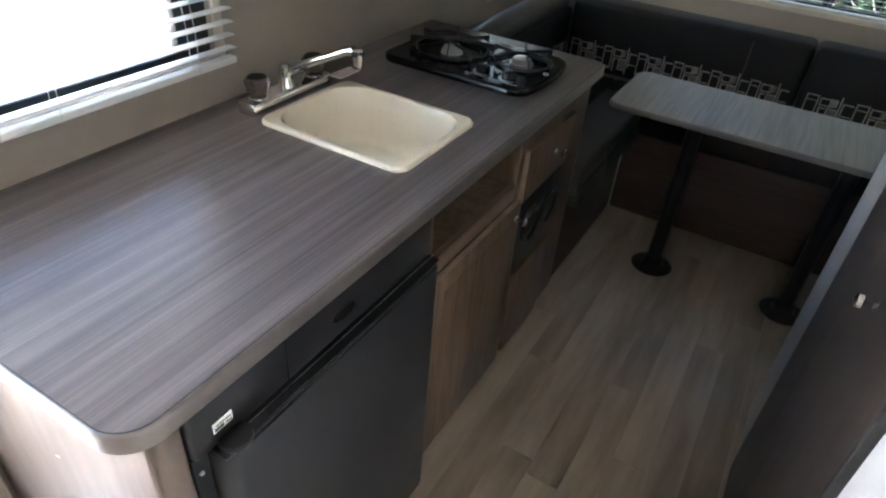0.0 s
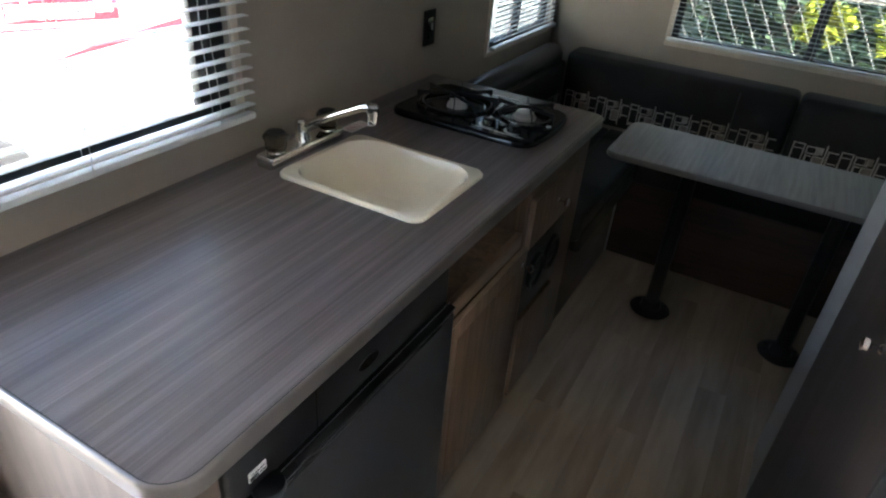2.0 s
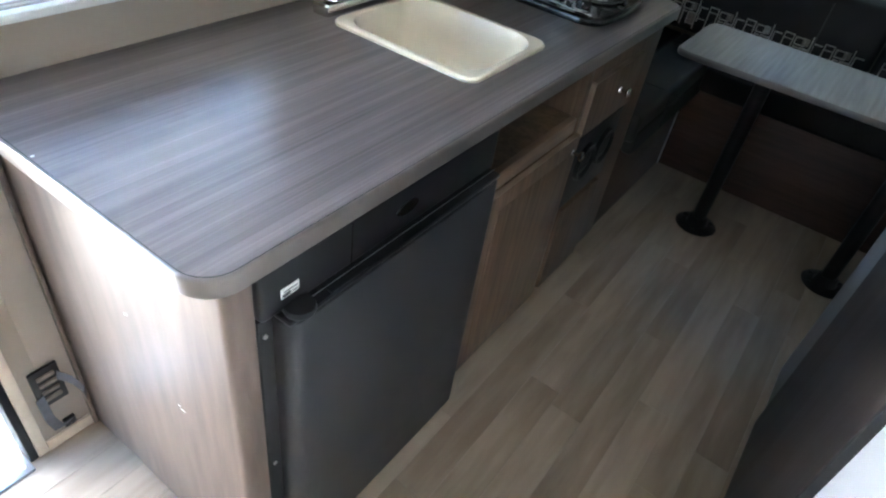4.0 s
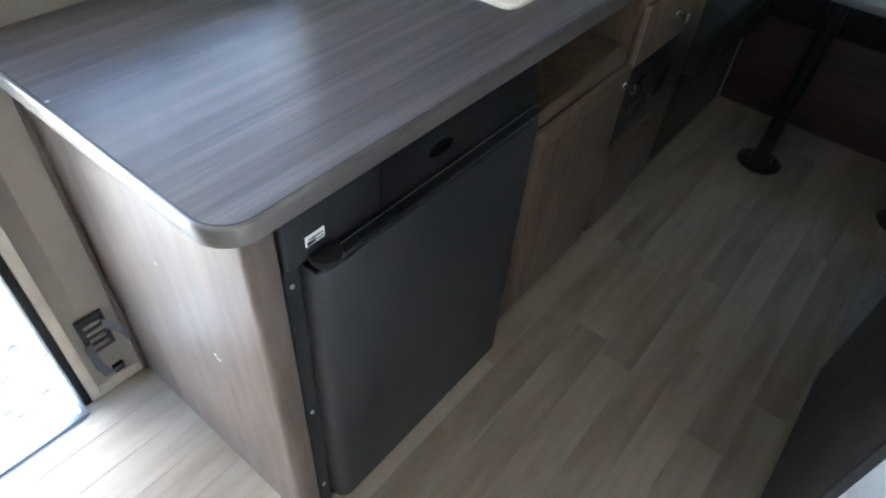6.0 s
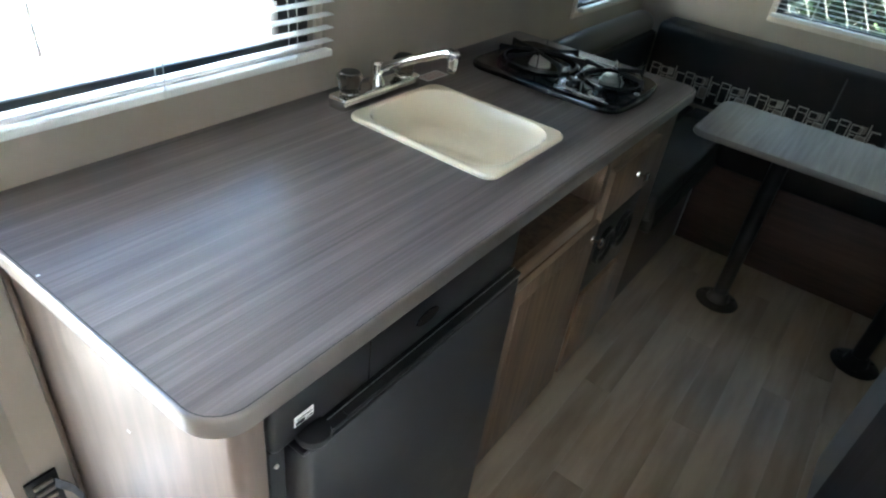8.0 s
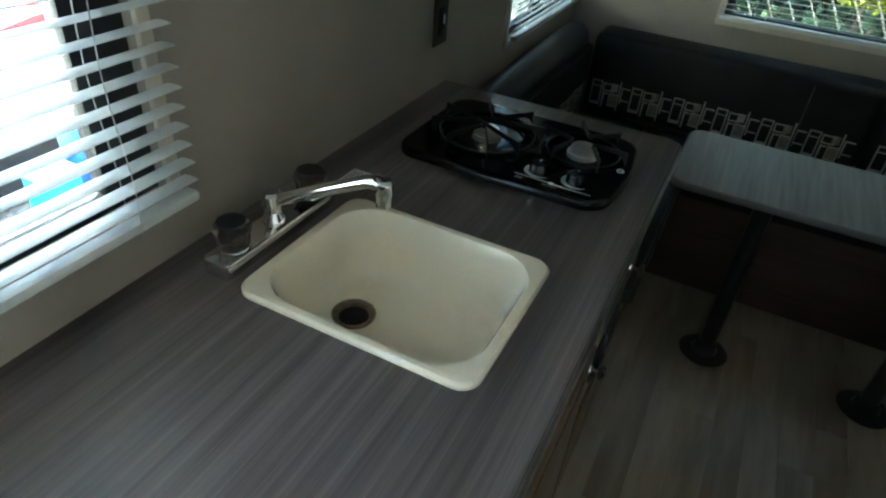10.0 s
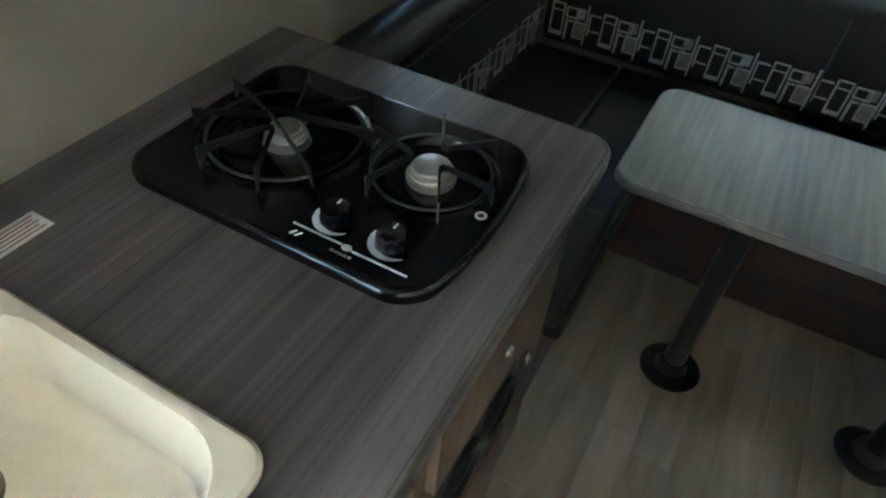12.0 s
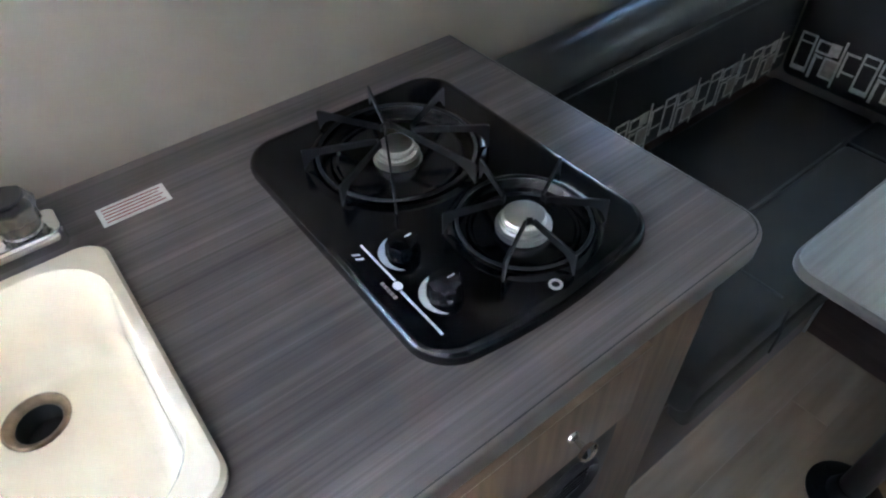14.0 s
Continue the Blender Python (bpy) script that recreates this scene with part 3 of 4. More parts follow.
part("top_edge", boxes((FX + 0.003, FX + 0.0175, 1.1045, 1.4325, 0.8122, 0.8150)), BAND, dr, "pale top edge")
part("side_edge", boxes((FX + 0.003, FX + 0.0175, 1.1015, 1.1038, 0.657, 0.812)), BAND, dr, "pale side edge")
knob(dr, FX + 0.018, 1.305, 0.735)
low = part("lower_door", boxes((FX + 0.001, FX + 0.016, 1.135, 1.400, 0.062, 0.385), bev=0.003), CABINET, range_cab)
vent = part("vent_plate", boxes((FX + 0.001, FX + 0.010, 1.112, 1.425, 0.398, 0.640), bev=0.003), BLACK, range_cab, "black plastic vent plate with round outlets")
for vy in (1.205, 1.335):
    bm = bmesh.new()
    prof = ((0.010, 0.062), (0.017, 0.061), (0.021, 0.056), (0.018, 0.048), (0.013, 0.044), (0.012, 0.0))
    loft(bm, [[(FX + h, vy + q * math.cos(a * math.pi / 14), 0.535 + q * math.sin(a * math.pi / 14)) for a in range(28)] for h, q in prof])
    part("round_outlet", bm, BLACK, vent, "black round outlet")
    part("outlet_slats", boxes(*[(FX + 0.0125, FX + 0.016, vy - 0.036, vy + 0.036, 0.535 + dz, 0.538 + dz) for dz in (-0.02, -0.007, 0.006, 0.019)]), BLACK, vent)

# ---- sink, faucet, sticker ----
sink = thing("kitchen_sink", "cream plastic drop-in sink with brown drain", "sink")
sx0, sx1, sy0, sy1 = SINKBOX
bm = bmesh.new()
lps = [rr_loop(sx0, sx1, sy0, sy1, CZ + 0.0005, 0.032, 8), rr_loop(sx0, sx1, sy0, sy1, CZ + 0.006, 0.032, 8), rr_loop(sx0 + 0.004, sx1 - 0.004, sy0 + 0.004, sy1 - 0.004, CZ + 0.0105, 0.030, 8), rr_loop(sx0 + 0.012, sx1 - 0.012, sy0 + 0.012, sy1 - 0.012, CZ + 0.011, 0.03, 8),
       rr_loop(sx0 + 0.018, sx1 - 0.018, sy0 + 0.016, sy1 - 0.016, CZ + 0.0095, 0.075, 8), rr_loop(sx0 + 0.022, sx1 - 0.022, sy0 + 0.020, sy1 - 0.020, CZ + 0.002, 0.074, 8)]
for k in range(11):
    a = radians(9 * k)
    e, z = 0.031 + 0.029 * (1 - math.cos(a)), CZ - 0.066 - 0.0545 * math.sin(a)
    lps.append(rr_loop(sx0 + e, sx1 - e - 0.010, sy0 + e, sy1 - e, z, 0.074 - 0.012 * k / 10, 8))
lps += [[(0.221 + q * math.cos(radians(-85 + 10 * i)), 0.797 + q * math.sin(radians(-85 + 10 * i)), CZ - 0.121) for i in range(36)] for q in (0.040, 0.031)]
loft(bm, lps, False, False)
part("bowl", bm, SINK, sink)
DRX, DRY, DRZ = 0.221, 0.797, CZ - 0.1205
bm = lathe(bmesh.new(), DRX, DRY, ((0.038, -0.002), (0.039, 0.002), (0.036, 0.0035), (0.030, 0.001), (0.0275, -0.003), (0.0270, -0.008)), 30, False)
bm.transform(Matrix.Translation((0, 0, DRZ)))
drain = part("drain", bm, BRONZE, sink, "brownish steel drain ring")
# Cup walls take a near-black colour that supplies the shade down the drain.
bm = loft(bmesh.new(), [ring(DRX, DRY, z, q, 24) for z, q in ((-0.006, 0.0268), (-0.034, 0.0255), (-0.036, 0.012))], False, True)
bm.transform(Matrix.Translation((0, 0, DRZ)))
part("drain_cup", bm, RUBBER, drain, "drain cup coloured dark for its inner shade")

faucet = thing("kitchen_faucet", "chrome two-handle faucet with clear knobs", "faucet")
bm = bmesh.new()
slab(bm, 0.048, 0.100, 0.642, 0.924, CZ + 0.0005, CZ + 0.030, 0.012, 0.004)
part("base", bm, CHROME, faucet)
for hy in (0.690, 0.885):
    bm = lathe(bmesh.new(), 0.073, hy, ((0.023, CZ + 0.0295), (0.022, CZ + 0.033), (0.015, CZ + 0.0343)), 20)
    h = part("handle_stem", bm, CHROME, faucet)
    bm = bmesh.new()
    loft(bm, [[(0.073 + q * (1 + 0.07 * math.cos(8 * a * math.pi / 16)) * math.cos(a * math.pi / 16), hy + q * (1 + 0.07 * math.cos(8 * a * math.pi / 16)) * math.sin(a * math.pi / 16), CZ + z) for a in range(32)]
              for q, z in ((0.021, 0.0345), (0.0235, 0.037), (0.0245, 0.054), (0.0275, 0.062), (0.0285, 0.070), (0.025, 0.0765), (0.006, 0.0775))])
    hd = part("handle", bm, ACRYLIC, faucet, "smoky clear acrylic knob")
    part("cap", lathe(bmesh.new(), 0.073, hy, ((0.0225, CZ + 0.0776), (0.0215, CZ + 0.0800), (0.012, CZ + 0.0808)), 24), RUBBER, hd, "dark round cap")
bm = lathe(bmesh.new(), 0.073, 0.784, ((0.020, CZ + 0.0295), (0.018, CZ + 0.040), (0.015, CZ + 0.044), (0.014, CZ + 0.058), (0.017, CZ + 0.061), (0.017, CZ + 0.080), (0.012, CZ + 0.085)), 22)
part("riser", bm, CHROME, faucet)
bm = tube(bmesh.new(), [(0.080, 0.785, CZ + 0.070), (0.10, 0.787, CZ + 0.079), (0.17, 0.794, CZ + 0.115), (0.245, 0.803, CZ + 0.150), (0.262, 0.804, CZ + 0.153), (0.275, 0.806, CZ + 0.148)], [0.010, 0.011, 0.0105, 0.0105, 0.0125, 0.012], 12)
sp = part("spout", bm, CHROME, faucet)
bm = lathe(bmesh.new(), 0.272, 0.806, ((0.010, CZ + 0.114), (0.0125, CZ + 0.116), (0.0125, CZ + 0.134), (0.0145, CZ + 0.137), (0.0145, CZ + 0.156), (0.010, CZ + 0.161)), 20)
part("aerator", bm, CHROME, sp)
sticker = thing("warning_sticker", "white sticker with red print lines on the worktop", "sticker")
part("paper", boxes((0.054, 0.095, 0.963, 1.052, CZ + 0.0005, CZ + 0.0012)), WHITE, sticker)
part("print_lines", boxes(*[(0.060 + 0.0068 * i, 0.0620 + 0.0068 * i, 0.969, 1.046 - 0.004 * (i % 2), CZ + 0.0012, CZ + 0.0015) for i in range(5)]), RED, sticker, "red print bars")

# ---- cooktop ----
cook = thing("gas_cooktop", "glossy black two-burner gas cooktop with wire grates", "cooktop")
BL, BR = (0.226, 1.324, 0.112), (0.437, 1.361, 0.084)
bx0, bx1, by0, by1 = STOVE
RC = (0.044, 0.044, 0.052, 0.052)
PZ = CZ + 0.021


def bowed(d, z):
    """The cooktop's outline drawn in by d: rounded corners and a front side that bows out."""
    yc, half, out = (by0 + by1) / 2, (by1 - by0) / 2, []
    loop = rr_loop(bx0 + d, bx1 - d, by0 + d, by1 - d, z, [q - d for q in RC], 8)
    front = [(bx1 - d, loop[8][1] + (loop[9][1] - loop[8][1]) * i / 12, z) for i in range(1, 12)]
    for x, y, w in loop[:9] + front + loop[9:]:
        f = max(0.0, (x - 0.40) / (bx1 - 0.40))
        out.append((x + 0.021 * f * (1 - ((y - yc) / half) ** 2), y, w))
    return out


bm = holed_plate(bmesh.new(), bowed(0.012, PZ), [ring(*BL[:2], PZ, BL[2]), ring(*BR[:2], PZ, BR[2])], 0.003)
part("deck", bm, ENAMEL, cook)
bm = bmesh.new()
loft(bm, [bowed(d, CZ + z) for z, d in ((0.0005, 0.004), (0.003, 0.0005), (0.010, 0.0), (0.015, 0.001), (0.019, 0.0035), (0.0215, 0.008), (0.0214, 0.0125), (0.016, 0.013))], False, False)
part("rim", bm, ENAMEL, cook, "rolled black enamel rim")
for (cx, cy, r), capr in ((BL, 0.0245), (BR, 0.027)):
    bm = lathe(bmesh.new(), cx, cy, ((r * 0.30, CZ + 0.0125), (r * 0.72, CZ + 0.0135), (r * 0.75, CZ + 0.0165), (r * 0.79, CZ + 0.0165), (r * 0.82, CZ + 0.0120), (r * 0.91, CZ + 0.0125), (r * 0.97, CZ + 0.018), (r + 0.001, PZ + 0.0035), (r + 0.006, PZ + 0.0025), (r + 0.009, PZ + 0.0002)), 40, False)
    part("burner_well", bm, ENAMEL, cook)
    bm = lathe(bmesh.new(), cx, cy, ((capr * 1.42, CZ + 0.0035), (capr * 1.40, CZ + 0.009), (capr * 1.24, CZ + 0.010), (capr * 1.22, CZ + 0.017), (capr * 1.26, CZ + 0.0175), (capr * 1.26, CZ + 0.022), (capr * 1.08, CZ + 0.023), (capr * 1.08, CZ + 0.028), (capr * 1.0, CZ + 0.0285), (capr * 0.99, CZ + 0.034), (capr * 0.9, CZ + 0.0365), (capr * 0.5, CZ + 0.0375), (0.003, CZ + 0.038)), 36)
    part("burner", bm, STEEL, cook, "stepped brushed-steel burner cap")


def blade(bm, p, q, h0, h1, z_top, th=0.0014):
    """An upright sheet-metal blade from p to q, h0 high, with a foot h1 high at its outer end."""
    p, q = Vector((*p, 0)), Vector((*q, 0))
    side = (q - p).cross(Vector((0, 0, 1))).normalized() * th
    loops = []
    for f, h in ((0.0, h0), (0.04, h0), (0.78, h0 * 1.3), (0.90, h1 * 0.6), (0.985, h1), (1.0, h1)):
        c = p.lerp(q, f)
        top = z_top - (0.003 if f in (0.0, 1.0) else 0.0)
        loops.append([c - side + Vector((0, 0, top - h)), c + side + Vector((0, 0, top - h)), c + side + Vector((0, 0, top)), c - side + Vector((0, 0, top))])
    loft(bm, loops)
    return bm


# each grate: pairs of upright blades joined at a short inner web, on a low wire ring
for (cx, cy, r), pairs in ((BL, ((18, 325), (58, 112), (164, 206), (249, 293))), (BR, ((-9, -56), (53, 110), (172, 242)))):
    gb = bmesh.new()
    tube(gb, ring(cx, cy, PZ + 0.007, r * 0.95, 40), 0.0022, 6, True)
    gr = part("grate", gb, IRON, cook, "black pan grate of upright blades")
    zt = PZ + 0.033
    for a0, a1 in pairs:
        ends, inner = [], []
        mid = radians((a0 + a1) / 2)
        for a in (a0, a1):
            reach = r * (1.12 if cx < 0.3 else 1.16)
            ends.append((cx + reach * math.cos(radians(a)), cy + reach * math.sin(radians(a))))
            off = radians(8 if a == max(a0, a1) else -8)
            inner.append((cx + 0.027 * math.cos(mid + off), cy + 0.027 * math.sin(mid + off)))
        for e, q in zip(ends, inner):
            part("fin", blade(bmesh.new(), q, e, 0.0082, 0.029, zt), IRON, gr)
        part("web", blade(bmesh.new(), inner[0], inner[1], 0.0082, 0.0082, zt), IRON, gr)
for kx in (0.385, 0.464):
    ky = 1.222
    kb = bmesh.new()
    pts = [radians(112 + 215 * i / 20) for i in range(21)]
    outer = [(kx + 0.0295 * math.cos(a), ky + 0.001 + 0.0295 * math.sin(a)) for a in pts]
    inner = [(kx + (0.0290 - 0.0095 * math.sin(math.pi * i / 20)) * math.cos(a), ky + 0.001 + (0.0290 - 0.0095 * math.sin(math.pi * i / 20)) * math.sin(a)) for i, a in enumerate(pts)]
    loft(kb, [[(x, y, PZ + 0.0004 + z) for x, y in outer + inner[::-1]] for z in (0, 0.0004)])
    part("dial_mark", kb, PRINT, cook, "pale grey crescent dial mark")
    kb = bmesh.new()
    loft(kb, [[(kx + q * (1 + w * math.cos(9 * a * math.pi / 27)) * math.cos(a * math.pi / 27), ky + q * (1 + w * math.cos(9 * a * math.pi / 27)) * math.sin(a * math.pi / 27), PZ + z) for a in range(54)]
              for q, z, w in ((0.0205, 0.0008, 0.0), (0.0205, 0.005, 0.0), (0.0192, 0.007, 0.05), (0.0186, 0.016, 0.06), (0.0168, 0.0200, 0.05), (0.0120, 0.0218, 0.0), (0.003, 0.0220, 0.0))])
    kn = part("control_knob", kb, KNOB, cook, "fluted black control knob")
    part("pointer", boxes((kx - 0.0010, kx + 0.0010, ky + 0.004, ky + 0.013, PZ + 0.0205, PZ + 0.0222)), PRINT, kn, "pale pointer line")
part("front_line", boxes((0.346, 0.416, 1.1885, 1.1912, PZ + 0.0002, PZ + 0.0008), (0.432, 0.506, 1.1850, 1.1877, PZ + 0.0002, PZ + 0.0008)), PRINT, cook, "pale printed line")
mk = bmesh.new()
loft(mk, [[(0.424 + 0.0065 * math.cos(a * math.pi / 8), 1.188 + 0.005 * math.sin(a * math.pi / 8), PZ + z) for a in range(16)] for z in (0.0002, 0.0009)])
part("line_dot", mk, PRINT, cook)
mk = bmesh.new()
for tx in (0.352, 0.360):
    loft(mk, [[(tx, 1.173, PZ + z), (tx + 0.003, 1.173, PZ + z), (tx + 0.0075, 1.181, PZ + z), (tx + 0.0045, 1.181, PZ + z)] for z in (0.0002, 0.0008)])
part("maker_mark", mk, PRINT, cook, "small pale printed mark")
part("print_bars", boxes(*[(0.409 + 0.006 * i, 0.4135 + 0.006 * i, 1.1745, 1.1785, PZ + 0.0002, PZ + 0.0008) for i in range(5)]), TAUPE, cook)
for qx, qy in ((0.530, 1.322),):
    mk = lathe(bmesh.new(), qx, qy, ((0.0078, PZ + 0.0003), (0.0078, PZ + 0.0016), (0.0066, PZ + 0.0022), (0.0048, PZ + 0.0018), (0.0044, PZ + 0.0004)), 18, False)
    sc = part("screw", mk, STEEL, cook, "round steel screw ring")
    part("recess", lathe(bmesh.new(), qx, qy, ((0.0046, PZ + 0.0002), (0.0046, PZ + 0.0008)), 14), RUBBER, sc, "dark recess")

# ---- wall fittings ----
def power_outlet(y, z):
    o = thing("wall_outlet", "black power outlet on the beige wall", "outlet")
    part("plate", boxes((X0 + 0.0005, X0 + 0.007, y - 0.036, y + 0.036, z - 0.058, z + 0.058), bev=0.003), RUBBER, o)
    part("socket", boxes((X0 + 0.007, X0 + 0.010, y - 0.017, y + 0.017, z - 0.034, z + 0.034), bev=0.001), ENAMEL, o)
    part("switch", boxes((X0 + 0.010, X0 + 0.0115, y + 0.004, y + 0.010, z - 0.006, z + 0.016)), WHITE, o)


power_outlet(1.545, 1.092)
for hy in (0.723, 0.812, 0.898):
    hk = thing("wall_hook", "round chrome ring hook on the wall", "hook", "ring hooks on the wall")
    bm = bmesh.new()
    loft(bm, [[(X0 + dx, hy + q * math.cos(a * math.pi / 10), 1.462 + q * 1.25 * math.sin(a * math.pi / 10)) for a in range(20)] for dx, q in ((0.0005, 0.021), (0.004, 0.022), (0.007, 0.019), (0.006, 0.0135), (0.002, 0.013))], True, False)
    part("ring", bm, CHROME, hk)
    bm = bmesh.new()
    loft(bm, [[(X0 + dx, hy + q * math.cos(a * math.pi / 10), 1.462 + q * 1.25 * math.sin(a * math.pi / 10)) for a in range(20)] for dx, q in ((0.0022, 0.0125), (0.003, 0.011))])
    part("inset", bm, RUBBER, hk, "dark inset")

box_low = thing("strap_bracket", "black wall bracket with a hanging grey strap", "bracket")
part("plate", boxes((X0 + 0.0005, X0 + 0.007, -0.152, -0.088, 0.145, 0.265), bev=0.002), BLACK, box_low)
part("buckle", boxes(*[(X0 + 0.007, X0 + 0.014, -0.140, -0.100, 0.165 + 0.024 * i, 0.177 + 0.024 * i) for i in range(4)], bev=0.003), TAUPE, box_low, "pale plastic buckle bars")


def strap(bm, pts, wy, wz):
    loft(bm, [[(x, y - wy, z - wz), (x, y + wy, z + wz), (x + 0.002, y + wy, z + wz), (x + 0.002, y - wy, z - wz)] for x, y, z in pts])
    return bm


part("strap", strap(bmesh.new(), [(X0 + 0.015, -0.100, 0.235), (X0 + 0.035, -0.080, 0.215), (X0 + 0.040, -0.066, 0.170), (X0 + 0.020, -0.060, 0.120)], 0.003, 0.012), STRAP, box_low, "grey webbing strap")
part("strap", strap(bmesh.new(), [(X0 + 0.012, -0.148, 0.190), (X0 + 0.030, -0.150, 0.130), (X0 + 0.030, -0.140, 0.090), (X0 + 0.016, -0.112, 0.070)], 0.010, 0.004), STRAP, box_low, "grey webbing strap")
part("end_tab", boxes((X0 + 0.006, X0 + 0.016, -0.124, -0.096, 0.052, 0.078), bev=0.002), BLACK, box_low)

# ---- overhead cabinets, microwave, range hood ----
over = thing("overhead_cabinet", "brown oak overhead cabinet with rounded front edge", "cabinet")
bm = bmesh.new()
slab(bm, X0 + 0.001, 0.482, 0.920, 0.942, 1.508, ZC - 0.001, (0.020, 0.001, 0.001, 0.001), 0.001)
part("side", bm, CABINET, over)
part("side", boxes((X0 + 0.001, 0.470, 1.500, 1.520, 1.508, ZC - 0.001), bev=0.002), CABINET, over)
part("bottom", boxes((X0 + 0.001, 0.455, 0.943, 1.499, 1.508, 1.522)), CABINET, over)
part("shelf", boxes((X0 + 0.001, 0.455, 0.943, 1.499, 1.800, 1.815)), CABINET, over)
part("door", boxes((0.456, 0.474, 0.946, 1.497, 1.817, ZC - 0.004), bev=0.003), CABINET, over)
micro = thing("microwave", "grey and black built-in microwave with vent slots", "microwave")
part("body", boxes((0.08, 0.440, 0.950, 1.492, 1.5225, 1.795)), BLACK, micro)
fr = part("trim_kit", boxes((0.441, 0.462, 0.945, 1.497, 1.5225, 1.570), (0.441, 0.462, 0.945, 1.497, 1.770, 1.798), bev=0.002), MICRO_GREY, micro, "grey slotted trim")
part("slots", boxes(*[(0.4622, 0.4630, 1.00 + 0.075 * i, 1.055 + 0.075 * i, 1.549, 1.556) for i in range(6)]), BLACK, fr)
part("door", boxes((0.441, 0.464, 0.950, 1.360, 1.572, 1.768), bev=0.003), ENAMEL, micro)
part("control_panel", boxes((0.441, 0.463, 1.362, 1.492, 1.572, 1.768), bev=0.003), MICRO_GREY, micro)
part("door_bottom", boxes((0.4645, 0.466, 1.02, 1.36, 1.575, 1.625)), MICRO_GREY, micro)

hood = thing("range_hood", "slim black and grey range hood with push buttons", "range hood")
bm = bmesh.new()
side = ((X0 + 0.001, 1.395), (0.40, 1.406), (0.466, 1.412), (0.480, 1.424), (0.440, 1.500), (X0 + 0.001, 1.506))
loft(bm, [[(x, y, z) for x, z in side] for y in (0.972, 1.392)])
part("body", bm, HOOD, hood, "grey painted hood body")
part("back_plate", boxes((X0 + 0.001, 0.145, 0.968, 0.9715, 1.397, 1.503)), BLACK, hood, "black side plate")
for y0, y1, mt, lb in ((0.976, 1.050, BEIGE, "beige switch plate"), (1.054, 1.130, BEIGE, "beige switch plate"), (1.134, 1.330, ENAMEL, "black front panel"), (1.334, 1.388, BEIGE, "beige switch plate")):
    bm = bmesh.new()
    loft(bm, [[(0.4815, y, 1.424), (0.4855, y, 1.427), (0.4475, y, 1.500), (0.4425, y, 1.500)] for y in (y0, y1)])
    part("switch_plate" if mt is BEIGE else "front_panel", bm, mt, hood, lb)

front_cab = thing("front_overhead_cabinet", "dark wood overhead cabinet above the dinette window", "cabinet")
part("carcass", boxes((0.20, X1 - 0.002, 2.460, Y1 - 0.001, 1.503, ZC - 0.001), bev=0.002), FRONT_WOOD, front_cab)
for i in range(3):
    x0 = 0.215 + 0.64 * i
    d = part("door", boxes((x0, x0 + 0.625, 2.443, 2.459, 1.520, ZC - 0.012), bev=0.003), FRONT_WOOD, front_cab)
    kb = bmesh.new()
    kx, kz = x0 + (0.35 if i == 0 else 0.42), 1.552
    loft(kb, [[(kx + q * math.cos(a * math.pi / 8), 2.443 - dy, kz + q * math.sin(a * math.pi / 8)) for a in range(16)] for dy, q in ((0, 0.008), (0.012, 0.0045), (0.016, 0.012), (0.024, 0.010), (0.026, 0.003))])
    part("knob", kb, CHROME, d, "round chrome knob")

puck = thing("ceiling_light", "round white frosted ceiling light, switched off", "light")
part("base", lathe(bmesh.new(), 0.25, 0.62, ((0.085, ZC - 0.012), (0.085, ZC - 0.0005)), 32), WHITE, puck)
part("diffuser", lathe(bmesh.new(), 0.25, 0.62, ((0.01, ZC - 0.045), (0.045, ZC - 0.042), (0.072, ZC - 0.028), (0.080, ZC - 0.0125)), 32), WHITE, puck)

# ---- dinette ----
SEAT = 0.535


def cushion(name, parent, x0, x1, y0, y1, z0, z1, mat, r=0.035, label=""):
    return part(name, box(bmesh.new(), x0, x1, y0, y1, z0, z1, r, 4), mat, parent, label)


def seam(parent, pts):
    return part("seam", tube(bmesh.new(), pts, 0.0032, 6), THREAD, parent)


